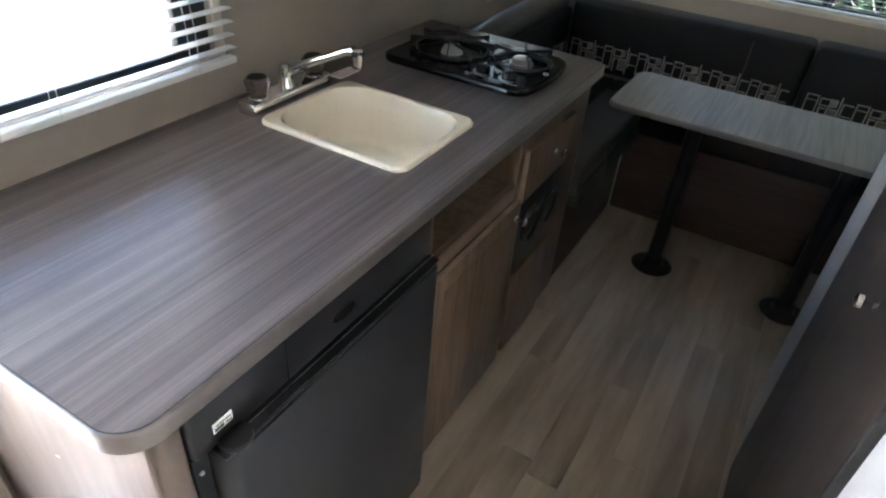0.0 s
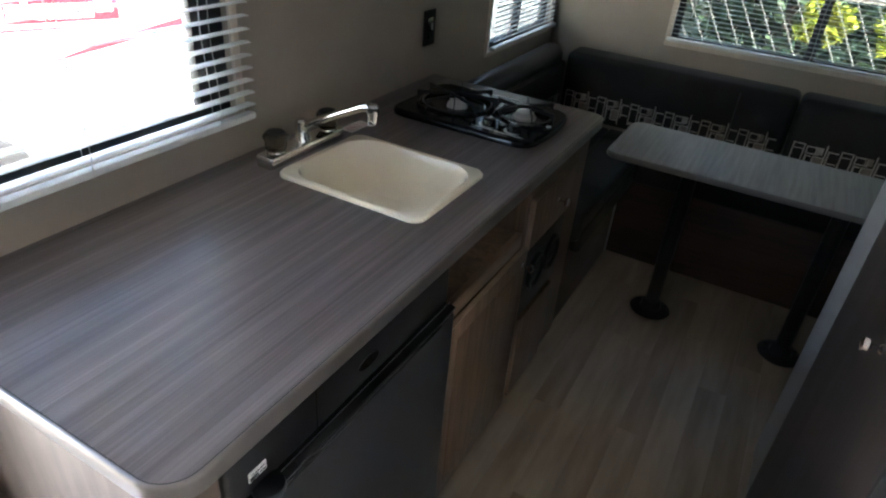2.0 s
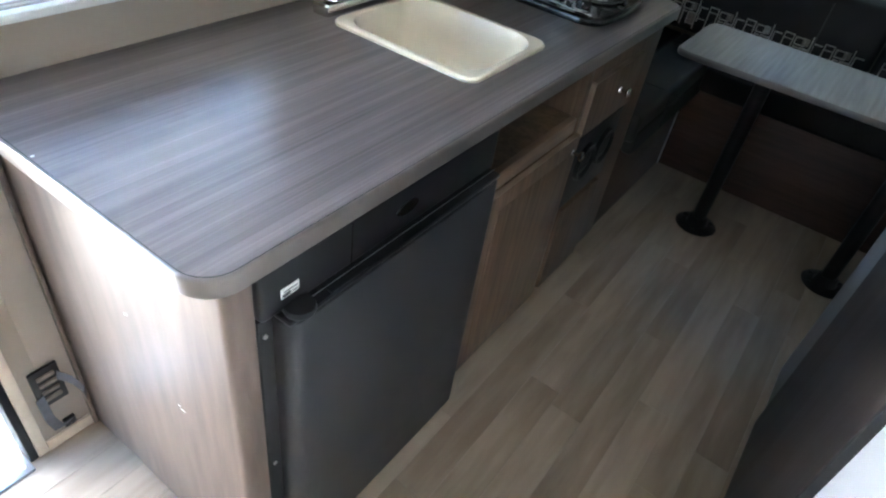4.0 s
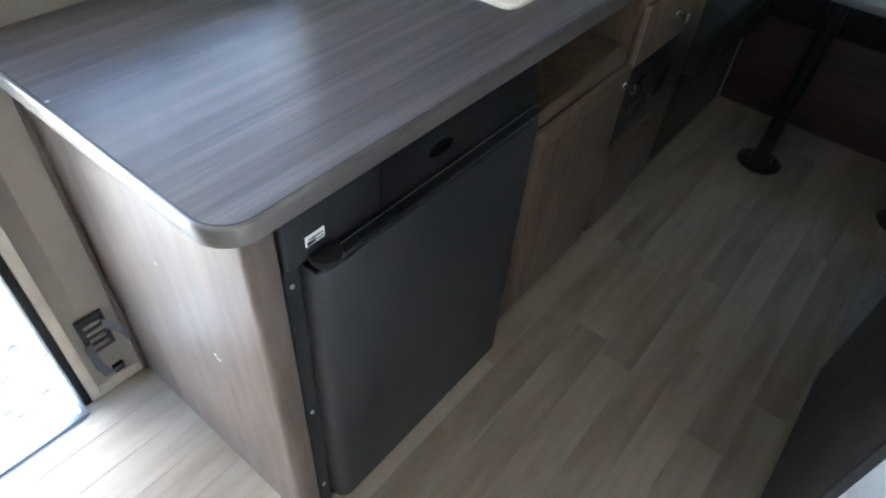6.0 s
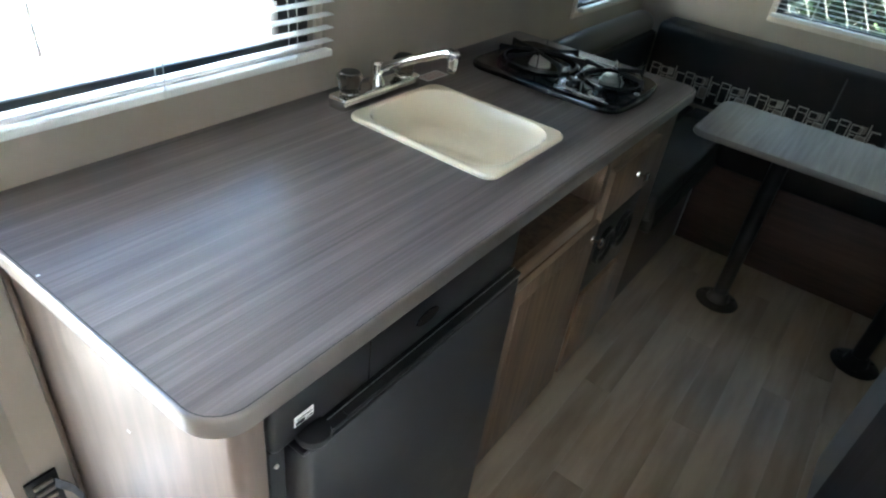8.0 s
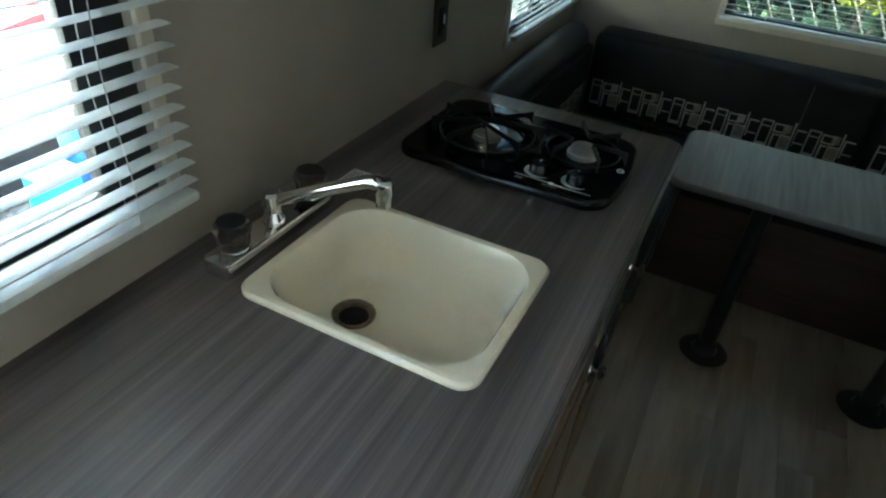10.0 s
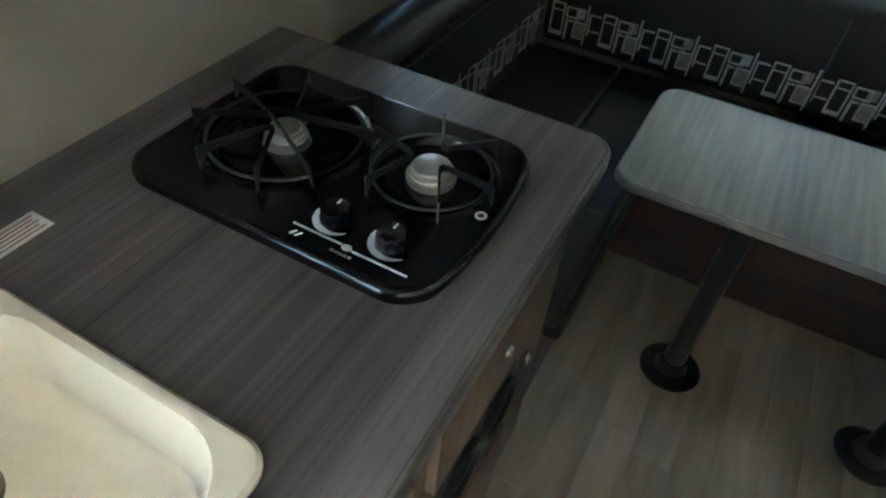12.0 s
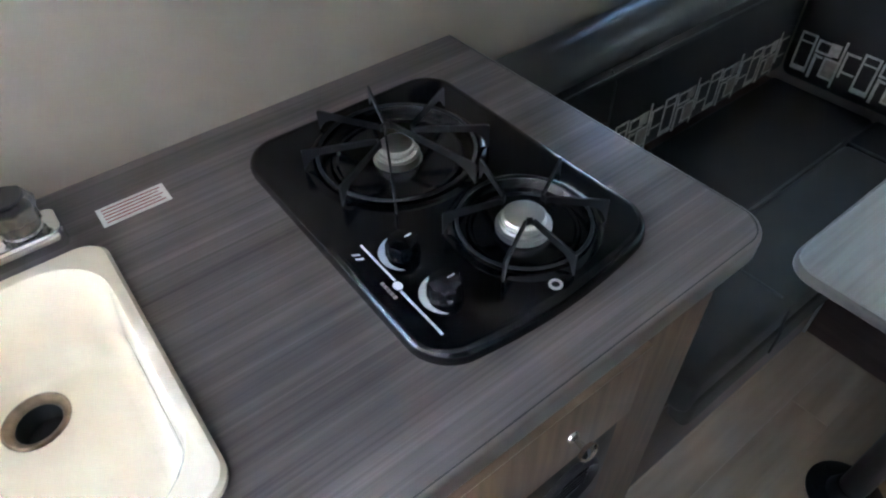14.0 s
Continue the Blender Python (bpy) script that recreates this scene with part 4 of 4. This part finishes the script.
def woven_band(parent, place, length):
    """A band of interlocking woven rectangles, place(u, v, w) puts it on the cushion's face."""
    line, fill = bmesh.new(), bmesh.new()
    reps = max(1, round(length / 0.172))
    k = length / (reps * 0.172)

    def bar(bm, u0, u1, v0, v1):
        loft(bm, [[place(u0 * k, v0, w), place(u1 * k, v0, w), place(u1 * k, v1, w), place(u0 * k, v1, w)] for w in (0.0003, 0.0016)])

    def frame_of(u0, u1, v0, v1, w=0.0055):
        bar(line, u0, u1, v0, v0 + w); bar(line, u0, u1, v1 - w, v1); bar(line, u0, u0 + w, v0 + w, v1 - w); bar(line, u1 - w, u1, v0 + w, v1 - w)

    for rep in range(reps):
        u = rep * 0.172
        frame_of(u, u + 0.045, 0.008, 0.110)
        bar(line, u + 0.006, u + 0.039, 0.084, 0.088)
        bar(line, u + 0.006, u + 0.039, 0.014, 0.021)
        frame_of(u + 0.050, u + 0.098, 0.070, 0.104)
        bar(fill if rep % 3 else line, u + 0.084, u + 0.112, 0.074, 0.106)
        bar(line, u + 0.052, u + 0.060, 0.000, 0.066)
        bar(line, u + 0.060, u + 0.076, 0.058, 0.064)
        frame_of(u + 0.080, u + 0.124, 0.012, 0.066)
        bar(fill, u + 0.086, u + 0.118, 0.018, 0.060)
        bar(line, u + 0.118, u + 0.124, -0.004, 0.120)
        bar(line, u + 0.128, u + 0.166, 0.092, 0.098)
        bar(line, u + 0.128, u + 0.134, 0.030, 0.092)
        bar(line, u + 0.128, u + 0.168, 0.044, 0.049)
    part("woven_line", line, CREAM, parent, "cream woven rectangle lines")["kind"] = "stuff"
    part("woven_fill", fill, TAUPE, parent, "taupe woven rectangles")["kind"] = "stuff"


bench = thing("side_bench", "red-brown wood bench base along the side wall", "bench")
part("front_board", boxes((0.545, 0.563, 1.594, 2.392, 0.0, 0.405), bev=0.002), BENCH_WOOD, bench)
part("end_board", boxes((X0 + 0.002, 0.544, 1.594, 1.610, 0.0, 0.405)), BENCH_WOOD, bench)
part("top_board", boxes((X0 + 0.002, 0.575, 1.594, Y1 - 0.002, 0.406, 0.420)), BENCH_WOOD, bench)
part("edge_trim", boxes((0.5635, 0.570, 2.384, 2.391, 0.0, 0.405)), ALU, bench, "thin bright corner strip")
bench2 = thing("end_bench", "red-brown wood bench base under the wide window", "bench")
part("front_board", boxes((0.564, X1 - 0.002, 2.394, 2.412, 0.0, 0.405), bev=0.002), BENCH_WOOD, bench2)
part("top_board", boxes((0.577, X1 - 0.002, 2.380, Y1 - 0.002, 0.406, 0.420)), BENCH_WOOD, bench2)

c1 = thing("seat_cushion", "charcoal leatherette seat cushion on the side bench", "cushion", "dinette cushions")
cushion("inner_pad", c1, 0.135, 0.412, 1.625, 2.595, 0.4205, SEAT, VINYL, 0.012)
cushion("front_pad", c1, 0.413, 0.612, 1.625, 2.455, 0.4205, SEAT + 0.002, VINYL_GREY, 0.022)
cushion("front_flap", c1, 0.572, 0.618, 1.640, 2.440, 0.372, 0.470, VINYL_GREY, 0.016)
seam(c1, [(0.4125, 1.66, SEAT), (0.4125, 2.44, SEAT)])
seam(c1, [(0.42, 2.456, SEAT), (0.60, 2.456, SEAT)])
seam(c1, [(0.42, 1.905, SEAT + 0.002), (0.59, 1.905, SEAT + 0.002), (0.6115, 1.905, SEAT - 0.02), (0.6185, 1.905, 0.45), (0.6185, 1.905, 0.39)])
c2 = thing("seat_cushion", "black leatherette seat cushion under the wide window", "cushion", "dinette cushions")
cushion("pad", c2, 0.414, 1.30, 2.458, 2.600, 0.4205, SEAT, VINYL, 0.012)
cushion("front_pad", c2, 0.622, X1 - 0.01, 2.300, 2.457, 0.4205, SEAT, VINYL, 0.022)
cushion("pad", c2, 1.301, X1 - 0.01, 2.458, 2.600, 0.4205, SEAT, VINYL, 0.012)

b1 = thing("back_cushion", "black leatherette back cushion with woven band, side wall", "cushion", "dinette cushions")
cushion("pad", b1, X0 + 0.015, 0.132, 1.628, 2.640, SEAT + 0.001, 0.800, VINYL, 0.022)
bm = tube(bmesh.new(), [(0.052, 1.632, 0.812), (0.052, 1.66, 0.812), (0.052, 2.60, 0.812), (0.052, 2.64, 0.812)], [0.052, 0.060, 0.060, 0.052], 20)
part("top_roll", bm, ROLL, b1, "rolled leatherette top")
seam(b1, [(0.126, 1.64, 0.792), (0.126, 2.63, 0.792)])
seam(b1, [(0.118, 1.905, 0.800), (0.1325, 1.905, 0.775), (0.1325, 1.905, 0.560)])
woven_band(b1, lambda u, v, w: (0.132 + w, 1.935 + u, SEAT + 0.012 + v), 0.68)
for x0, x1, sx in ((0.135, 1.160, 0.930), (1.164, X1 - 0.01, 1.70)):
    b2 = thing("back_cushion", "black leatherette back cushion with woven band, end wall", "cushion", "dinette cushions")
    cushion("pad", b2, x0, x1, 2.602, Y1 - 0.012, SEAT + 0.001, 0.852, VINYL, 0.03)
    seam(b2, [(sx, 2.6015, 0.575), (sx, 2.6015, 0.82), (sx, 2.63, 0.852)])
    woven_band(b2, (lambda o: lambda u, v, w: (o + u, 2.602 - w, SEAT + 0.028 + v))(x0 + 0.028), x1 - x0 - 0.056)

table = thing("dinette_table", "pale grey wood-look dinette table on two black posts", "table")
bm = bmesh.new()
slab(bm, 0.606, 1.718, 1.772, 2.170, 0.719, 0.742, 0.045, 0.004, 8)
part("tabletop", bm, TABLE, table)
bm = bmesh.new()
loft(bm, [rr_loop(0.604 - d, 1.720 + d, 1.770 - d, 2.172 + d, z, 0.045 + d, 8) for z, d in ((0.7195, -0.001), (0.721, 0.0015), (0.723, 0.003), (0.735, 0.003), (0.738, 0.0015), (0.7395, -0.001))], False, False)
part("edge_band", bm, TABLE_EDGE, table, "dark grey edge band")
for lx in (0.880, 1.400):
    ly = 2.030
    leg = part("post", lathe(bmesh.new(), lx, ly, ((0.029, 0.012), (0.029, 0.70), (0.05, 0.7185)), 24), BLACK, table, "black steel table post")
    base = part("floor_flange", lathe(bmesh.new(), lx, ly, ((0.083, 0.0005), (0.084, 0.004), (0.080, 0.008), (0.045, 0.013), (0.035, 0.045), (0.0325, 0.047)), 36), BLACK, table, "round black floor flange")
    for k in range(6):
        a = radians(35 + 60 * k)
        part("screw", lathe(bmesh.new(), lx + 0.064 * math.cos(a), ly + 0.064 * math.sin(a), ((0.008, 0.0090), (0.008, 0.0115), (0.004, 0.0128)), 12), IRON, base)

# ---- wardrobe opposite the counter ----
WX = 1.372
ward = thing("wardrobe", "tall dark wood wardrobe with chrome knob and black edging", "wardrobe")
part("side_panel", boxes((WX + 0.004, WX + 0.30, 1.162, 1.455, 0.0, ZC - 0.001), bev=0.003), SIDE_PANEL, ward, "pale grey smooth panel")
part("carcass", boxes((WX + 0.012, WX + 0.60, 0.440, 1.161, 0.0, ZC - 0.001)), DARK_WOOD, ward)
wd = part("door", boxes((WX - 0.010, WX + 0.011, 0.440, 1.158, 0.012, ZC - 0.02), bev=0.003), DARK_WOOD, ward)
knob_bm = bmesh.new()
loft(knob_bm, [[(WX - 0.010 - dx, 0.720 + q * math.cos(a * math.pi / 8), 0.938 + q * math.sin(a * math.pi / 8)) for a in range(16)] for dx, q in ((0, 0.010), (0.005, 0.0045), (0.017, 0.0045), (0.021, 0.014), (0.029, 0.013), (0.032, 0.004))])
part("knob", knob_bm, CHROME, wd, "round chrome knob")
part("edging", boxes((WX - 0.014, WX + 0.02, 0.424, 0.439, 0.0, ZC - 0.001), bev=0.003), RUBBER, ward, "black edging strip")
solid("partition_wall", boxes((WX, WX + 0.04, Y0 + 0.001, 0.423, 0.0, ZC - 0.001), bev=0.002), WHITE_PANEL, "pale grey smooth partition beside the wardrobe", "partition", kind="structure")

# ---- outdoors ----
GZ = -0.52
solid("ground", boxes((-300, 300, -300, 300, GZ - 0.3, GZ)), GRAVEL, "pale gravel ground outside the caravan", "ground", kind="structure")
rng = random.Random(4)
bm = bmesh.new()
for i in range(1400):
    x, y, r = rng.uniform(-1.6, -0.15), rng.uniform(-1.2, 0.3), rng.uniform(0.006, 0.02)
    g = bmesh.ops.create_icosphere(bm, subdivisions=1, radius=r, matrix=Matrix.Translation((x, y, GZ + r * 0.25)) @ Matrix.Rotation(rng.uniform(0, 3), 4, "Z") @ Matrix.Diagonal((1.2, 0.8, 0.55, 1)))
solid("gravel_stones", bm, STONE, "loose pale gravel stones by the doorway", "gravel", kind="stuff")

TX = -2.6
trailer = thing("neighbouring_trailer", "white travel trailer with red graphics parked alongside", "trailer")
part("body", boxes((TX - 2.3, TX, -3.0, 9.5, -0.16, 2.3), bev=0.06, segs=3), SIDING, trailer)
part("skirt", boxes((TX - 2.2, TX - 0.05, -2.8, 9.3, -0.42, -0.161)), BLACK, trailer)


def on_side(corners, d0=0.001, d1=0.005):
    """A thin decal on the trailer's side through the (y, z) corners given."""
    return loft(bmesh.new(), [[(TX + d, y, z) for y, z in corners] for d in (d0, d1)])


def slanted(u0, u1, v0, v1):
    """Corners of a patch of the slanted sign: u along it, v up it."""
    return [(1.31 + 0.93 * u, 0.62 - 0.085 * u + 0.275 * v) for u, v in ((u0, v0), (u1, v0), (u1, v1), (u0, v1))]


sign = part("red_panel", on_side(slanted(0.06, 0.95, 0.24, 0.84)), RED_SIDING, trailer, "red graphic panel with white bars")
for k in ((0, 1, 0.0, 0.035), (0, 1, 0.965, 1.0), (0, 0.012, 0.035, 0.965), (0.988, 1, 0.035, 0.965), (0.06, 0.62, 0.10, 0.15)):
    part("outline", on_side(slanted(*k)), RED_SIDING, sign, "thin red outline")
for u, w, v0, v1 in ((0.09, 0.13, 0.30, 0.78), (0.24, 0.08, 0.32, 0.60), (0.335, 0.035, 0.32, 0.78), (0.385, 0.075, 0.32, 0.60), (0.475, 0.12, 0.32, 0.60), (0.61, 0.07, 0.32, 0.60), (0.695, 0.07, 0.32, 0.60), (0.79, 0.11, 0.42, 0.80)):
    part("panel_bar", on_side(slanted(u, u + w, v0, v1), 0.005, 0.009), SIDING, sign, "white bar on the red panel")
part("red_swoosh", on_side([(1.62, 0.425), (2.1, 0.455), (2.8, 0.51), (3.5, 0.57), (3.5, 0.66), (2.8, 0.57), (2.1, 0.50)]), RED_SIDING, trailer, "red swoosh graphic")
part("grey_band", boxes((TX + 0.001, TX + 0.004, -2.9, 9.4, 0.10, 0.13), (TX + 0.001, TX + 0.004, -2.9, 9.4, 1.42, 1.45)), GREY_SIDING, trailer)
for wy in (0.2, 1.15):
    bm = bmesh.new()
    loft(bm, [[(TX + dx, wy + q * math.cos(a * math.pi / 14), -0.19 + q * math.sin(a * math.pi / 14)) for a in range(28)] for dx, q in ((-0.16, 0.31), (0.02, 0.33), (0.045, 0.30), (0.045, 0.19), (0.02, 0.18))])
    part("wheel", bm, RUBBER, trailer, "black trailer tyre")
# Made-up camper standing in for the pale view through the corner window.
camper = thing("added_camper", "made-up grey camper filling the corner window's view", "trailer")
part("body", boxes((-2.45, -0.10, 5.0, 10.0, -0.10, 2.4), bev=0.10, segs=3), DIMMED_SIDING, camper)
part("skirt", boxes((-2.35, -0.20, 5.1, 9.9, GZ + 0.012, -0.101)), BLACK, camper)
part("band", boxes((-2.30, -0.25, 4.990, 4.998, 0.55, 0.58)), GREY_SIDING, camper, "grey stripe")
for nm, mt, a in (("storage_tub", BLUE, (TX + 0.25, TX + 0.45, 1.88, 2.06, GZ, 0.09)), ("bucket_crate", TEAL, (TX + 0.30, TX + 0.52, 1.62, 1.80, GZ, GZ + 0.42))):
    t_ = thing(nm, "bright plastic storage tub standing on the gravel", "tub")
    part("tub", boxes(a, bev=0.02), mt, t_)
    part("lid", boxes((a[0] - 0.01, a[1] + 0.01, a[2] - 0.01, a[3] + 0.01, a[5] + 0.0005, a[5] + 0.03), bev=0.008), WHITE, t_)

GRASS = plain("mown_grass", (0.060, 0.105, 0.035), 0.8, 0, 0.4, 9.0, 0.8, 120.0)
solid("lawn", boxes((-2.3, 200, 6.2, 120, GZ, GZ + 0.012)), GRASS, "green grass verge beyond the lane", "grass", kind="structure")

# chain-link fence and greenery beyond the wide window
FY = 3.30
fence = thing("chain_link_fence", "galvanised chain-link fence with top rail", "fence")
part("top_rail", tube(bmesh.new(), [(-2.3, FY, 1.17), (6, FY, 1.19)], 0.021, 10), GALVANISED, fence)
for px in (-2.28, 0.1, 2.6, 5.1):
    part("post", tube(bmesh.new(), [(px, FY + 0.03, GZ), (px, FY + 0.03, 1.24)], 0.026, 10), GALVANISED, fence)
verts, faces = [], []
P = 0.088
for sgn in (1, -1):
    for i in range(8, 90):
        z_lo, z_hi = GZ + 0.05, 1.235
        x_at = -2.4 + i * P
        k = 10
        pts = [(x_at + sgn * (z_hi - z_lo) * 0.62 * (j / k - 0.5), FY - 0.014 + 0.004 * sgn + 0.003 * math.sin(j * 2.2), z_lo + (z_hi - z_lo) * j / k) for j in range(k + 1)]
        b0 = len(verts)
        for x, y, z in pts:
            g = 0.0030 if sgn < 0 else 0.0008
            verts += [(x - g, y - 0.0018, z), (x + g, y - 0.0018, z), (x, y + g, z)]
        for j in range(k):
            for q in range(3):
                a_, b_ = b0 + 3 * j + q, b0 + 3 * j + (q + 1) % 3
                faces.append((a_, b_, b_ + 3, a_ + 3))
me = bpy.data.meshes.new("wire_mesh")
me.from_pydata(verts, [], faces)
me.materials.append(GALVANISED)
o = new("wire_mesh", me)
o.parent = fence
o["kind"] = "stuff"
solid("road", boxes((-2.3, 200, 4.9, 6.2, GZ, GZ + 0.01)), ASPHALT, "worn grey asphalt lane behind the fence", "road", kind="structure")


def leafy(name, label, x, y, h, spread, count, mat, seed, low=0.12):
    """A shrub or tree: tapered stem, limbs, and many single leaves in an uneven crown."""
    r = random.Random(seed)
    tr = thing(name, label, "tree" if h > 2.5 else "shrub")
    bm = bmesh.new()
    tube(bm, [(x, y, GZ), (x + 0.05, y, GZ + h * 0.3), (x - 0.03, y + 0.04, GZ + h * 0.6), (x, y, GZ + h * 0.9)], [h * 0.03, h * 0.024, h * 0.015, h * 0.004], 8)
    for k in range(7):
        a, f = r.uniform(0, 6.28), r.uniform(0.2, 0.7)
        tube(bm, [(x, y, GZ + h * f), (x + spread * 0.4 * math.cos(a), y + spread * 0.4 * math.sin(a), GZ + h * (f + 0.12)), (x + spread * 0.8 * math.cos(a), y + spread * 0.8 * math.sin(a), GZ + h * (f + 0.2))], [h * 0.012, h * 0.008, h * 0.003], 6)
    part("trunk", bm, BARK, tr)
    vs, fs = [], []
    clumps = [(r.gauss(0, 0.5) * spread, r.gauss(0, 0.5) * spread, h * r.uniform(low, 1.0), r.uniform(0.25, 0.5) * spread) for _ in range(26)]
    for i in range(count):
        cx, cy, cz, cr = r.choice(clumps)
        p = Vector((x + cx + r.gauss(0, 0.45) * cr, y + cy + r.gauss(0, 0.45) * cr, GZ + cz + r.gauss(0, 0.4) * cr))
        if p.z < GZ + 0.02:
            continue
        q = Euler((r.uniform(-1, 1), r.uniform(-1, 1), r.uniform(0, 6.28))).to_matrix()
        s = r.uniform(0.035, 0.075) * (1 if spread < 0.3 else 1.5)
        b0 = len(vs)
        for u, v, w in ((0, -s, 0), (s * 0.45, 0, s * 0.12), (0, s, 0), (-s * 0.45, 0, s * 0.12)):
            vs.append(p + q @ Vector((u, v, w)))
        fs += [(b0, b0 + 1, b0 + 2), (b0, b0 + 2, b0 + 3)]
    me_ = bpy.data.meshes.new("crown")
    me_.from_pydata(vs, [], fs)
    me_.materials.append(mat)
    c = new("crown", me_)
    c.parent = tr
    c["kind"] = "stuff"


# Shrub tops, out of view, are raised to hold back sky light.
for i in range(7):
    leafy("shrub", "dense green shrub behind the fence", 0.9 + 0.95 * i, 6.6 + 0.3 * (i % 3), 3.1 + 0.4 * (i % 3), 0.95, 11000, LEAF, 40 + i)
# Added row, mostly unseen: its height blocks sky light from the dinette windows.
for i in range(6):
    leafy("tree", "tall green tree added to block sky light", 2.0 + 2.6 * i, 10.5 + 0.8 * (i % 2), 8.0 + 0.9 * (i % 3), 2.3, 9000, LEAF, 80 + i, 0.2)
leafy("yellow_shrub", "yellow-green shrub behind the chain-link fence", 1.17, 4.35, 1.53, 0.11, 700, LEAF_YELLOW, 60, 0.87)
leafy("yellow_shrub", "yellow-green shrub behind the chain-link fence", 1.60, 4.35, 1.50, 0.10, 600, LEAF_YELLOW, 61, 0.88)

# ---- floor planks ----
PW, PL = 0.098, 0.92
plank_meshes = {}
rng = random.Random(9)
x = X0 + 0.001
while x < WX + 0.05:
    y = Y0 + 0.001 - rng.uniform(0, PL) * 0.9
    while y < 2.39:
        a, b = max(y, Y0 + 0.001), min(y + PL, 2.39)
        y += PL
        if b - a < 0.03:
            continue
        if x > 0.0 and x + PW < 0.50 and a > 0.0:
            continue
        key = round(b - a, 3)
        if key not in plank_meshes:
            bm = bmesh.new()
            d = 0.0004
            loft(bm, [[(d, d, -0.0028), (PW - d, d, -0.0028), (PW - d, key - d, -0.0028), (d, key - d, -0.0028)], [(d, d, -0.0006), (PW - d, d, -0.0006), (PW - d, key - d, -0.0006), (d, key - d, -0.0006)], [(2 * d, 2 * d, 0), (PW - 2 * d, 2 * d, 0), (PW - 2 * d, key - 2 * d, 0), (2 * d, key - 2 * d, 0)]])
            plank_meshes[key] = finish(bm, "plank", PLANK, False)
        o = new("plank", plank_meshes[key])
        o.location = (x, a, 0)
        o.parent = floor
    x += PW
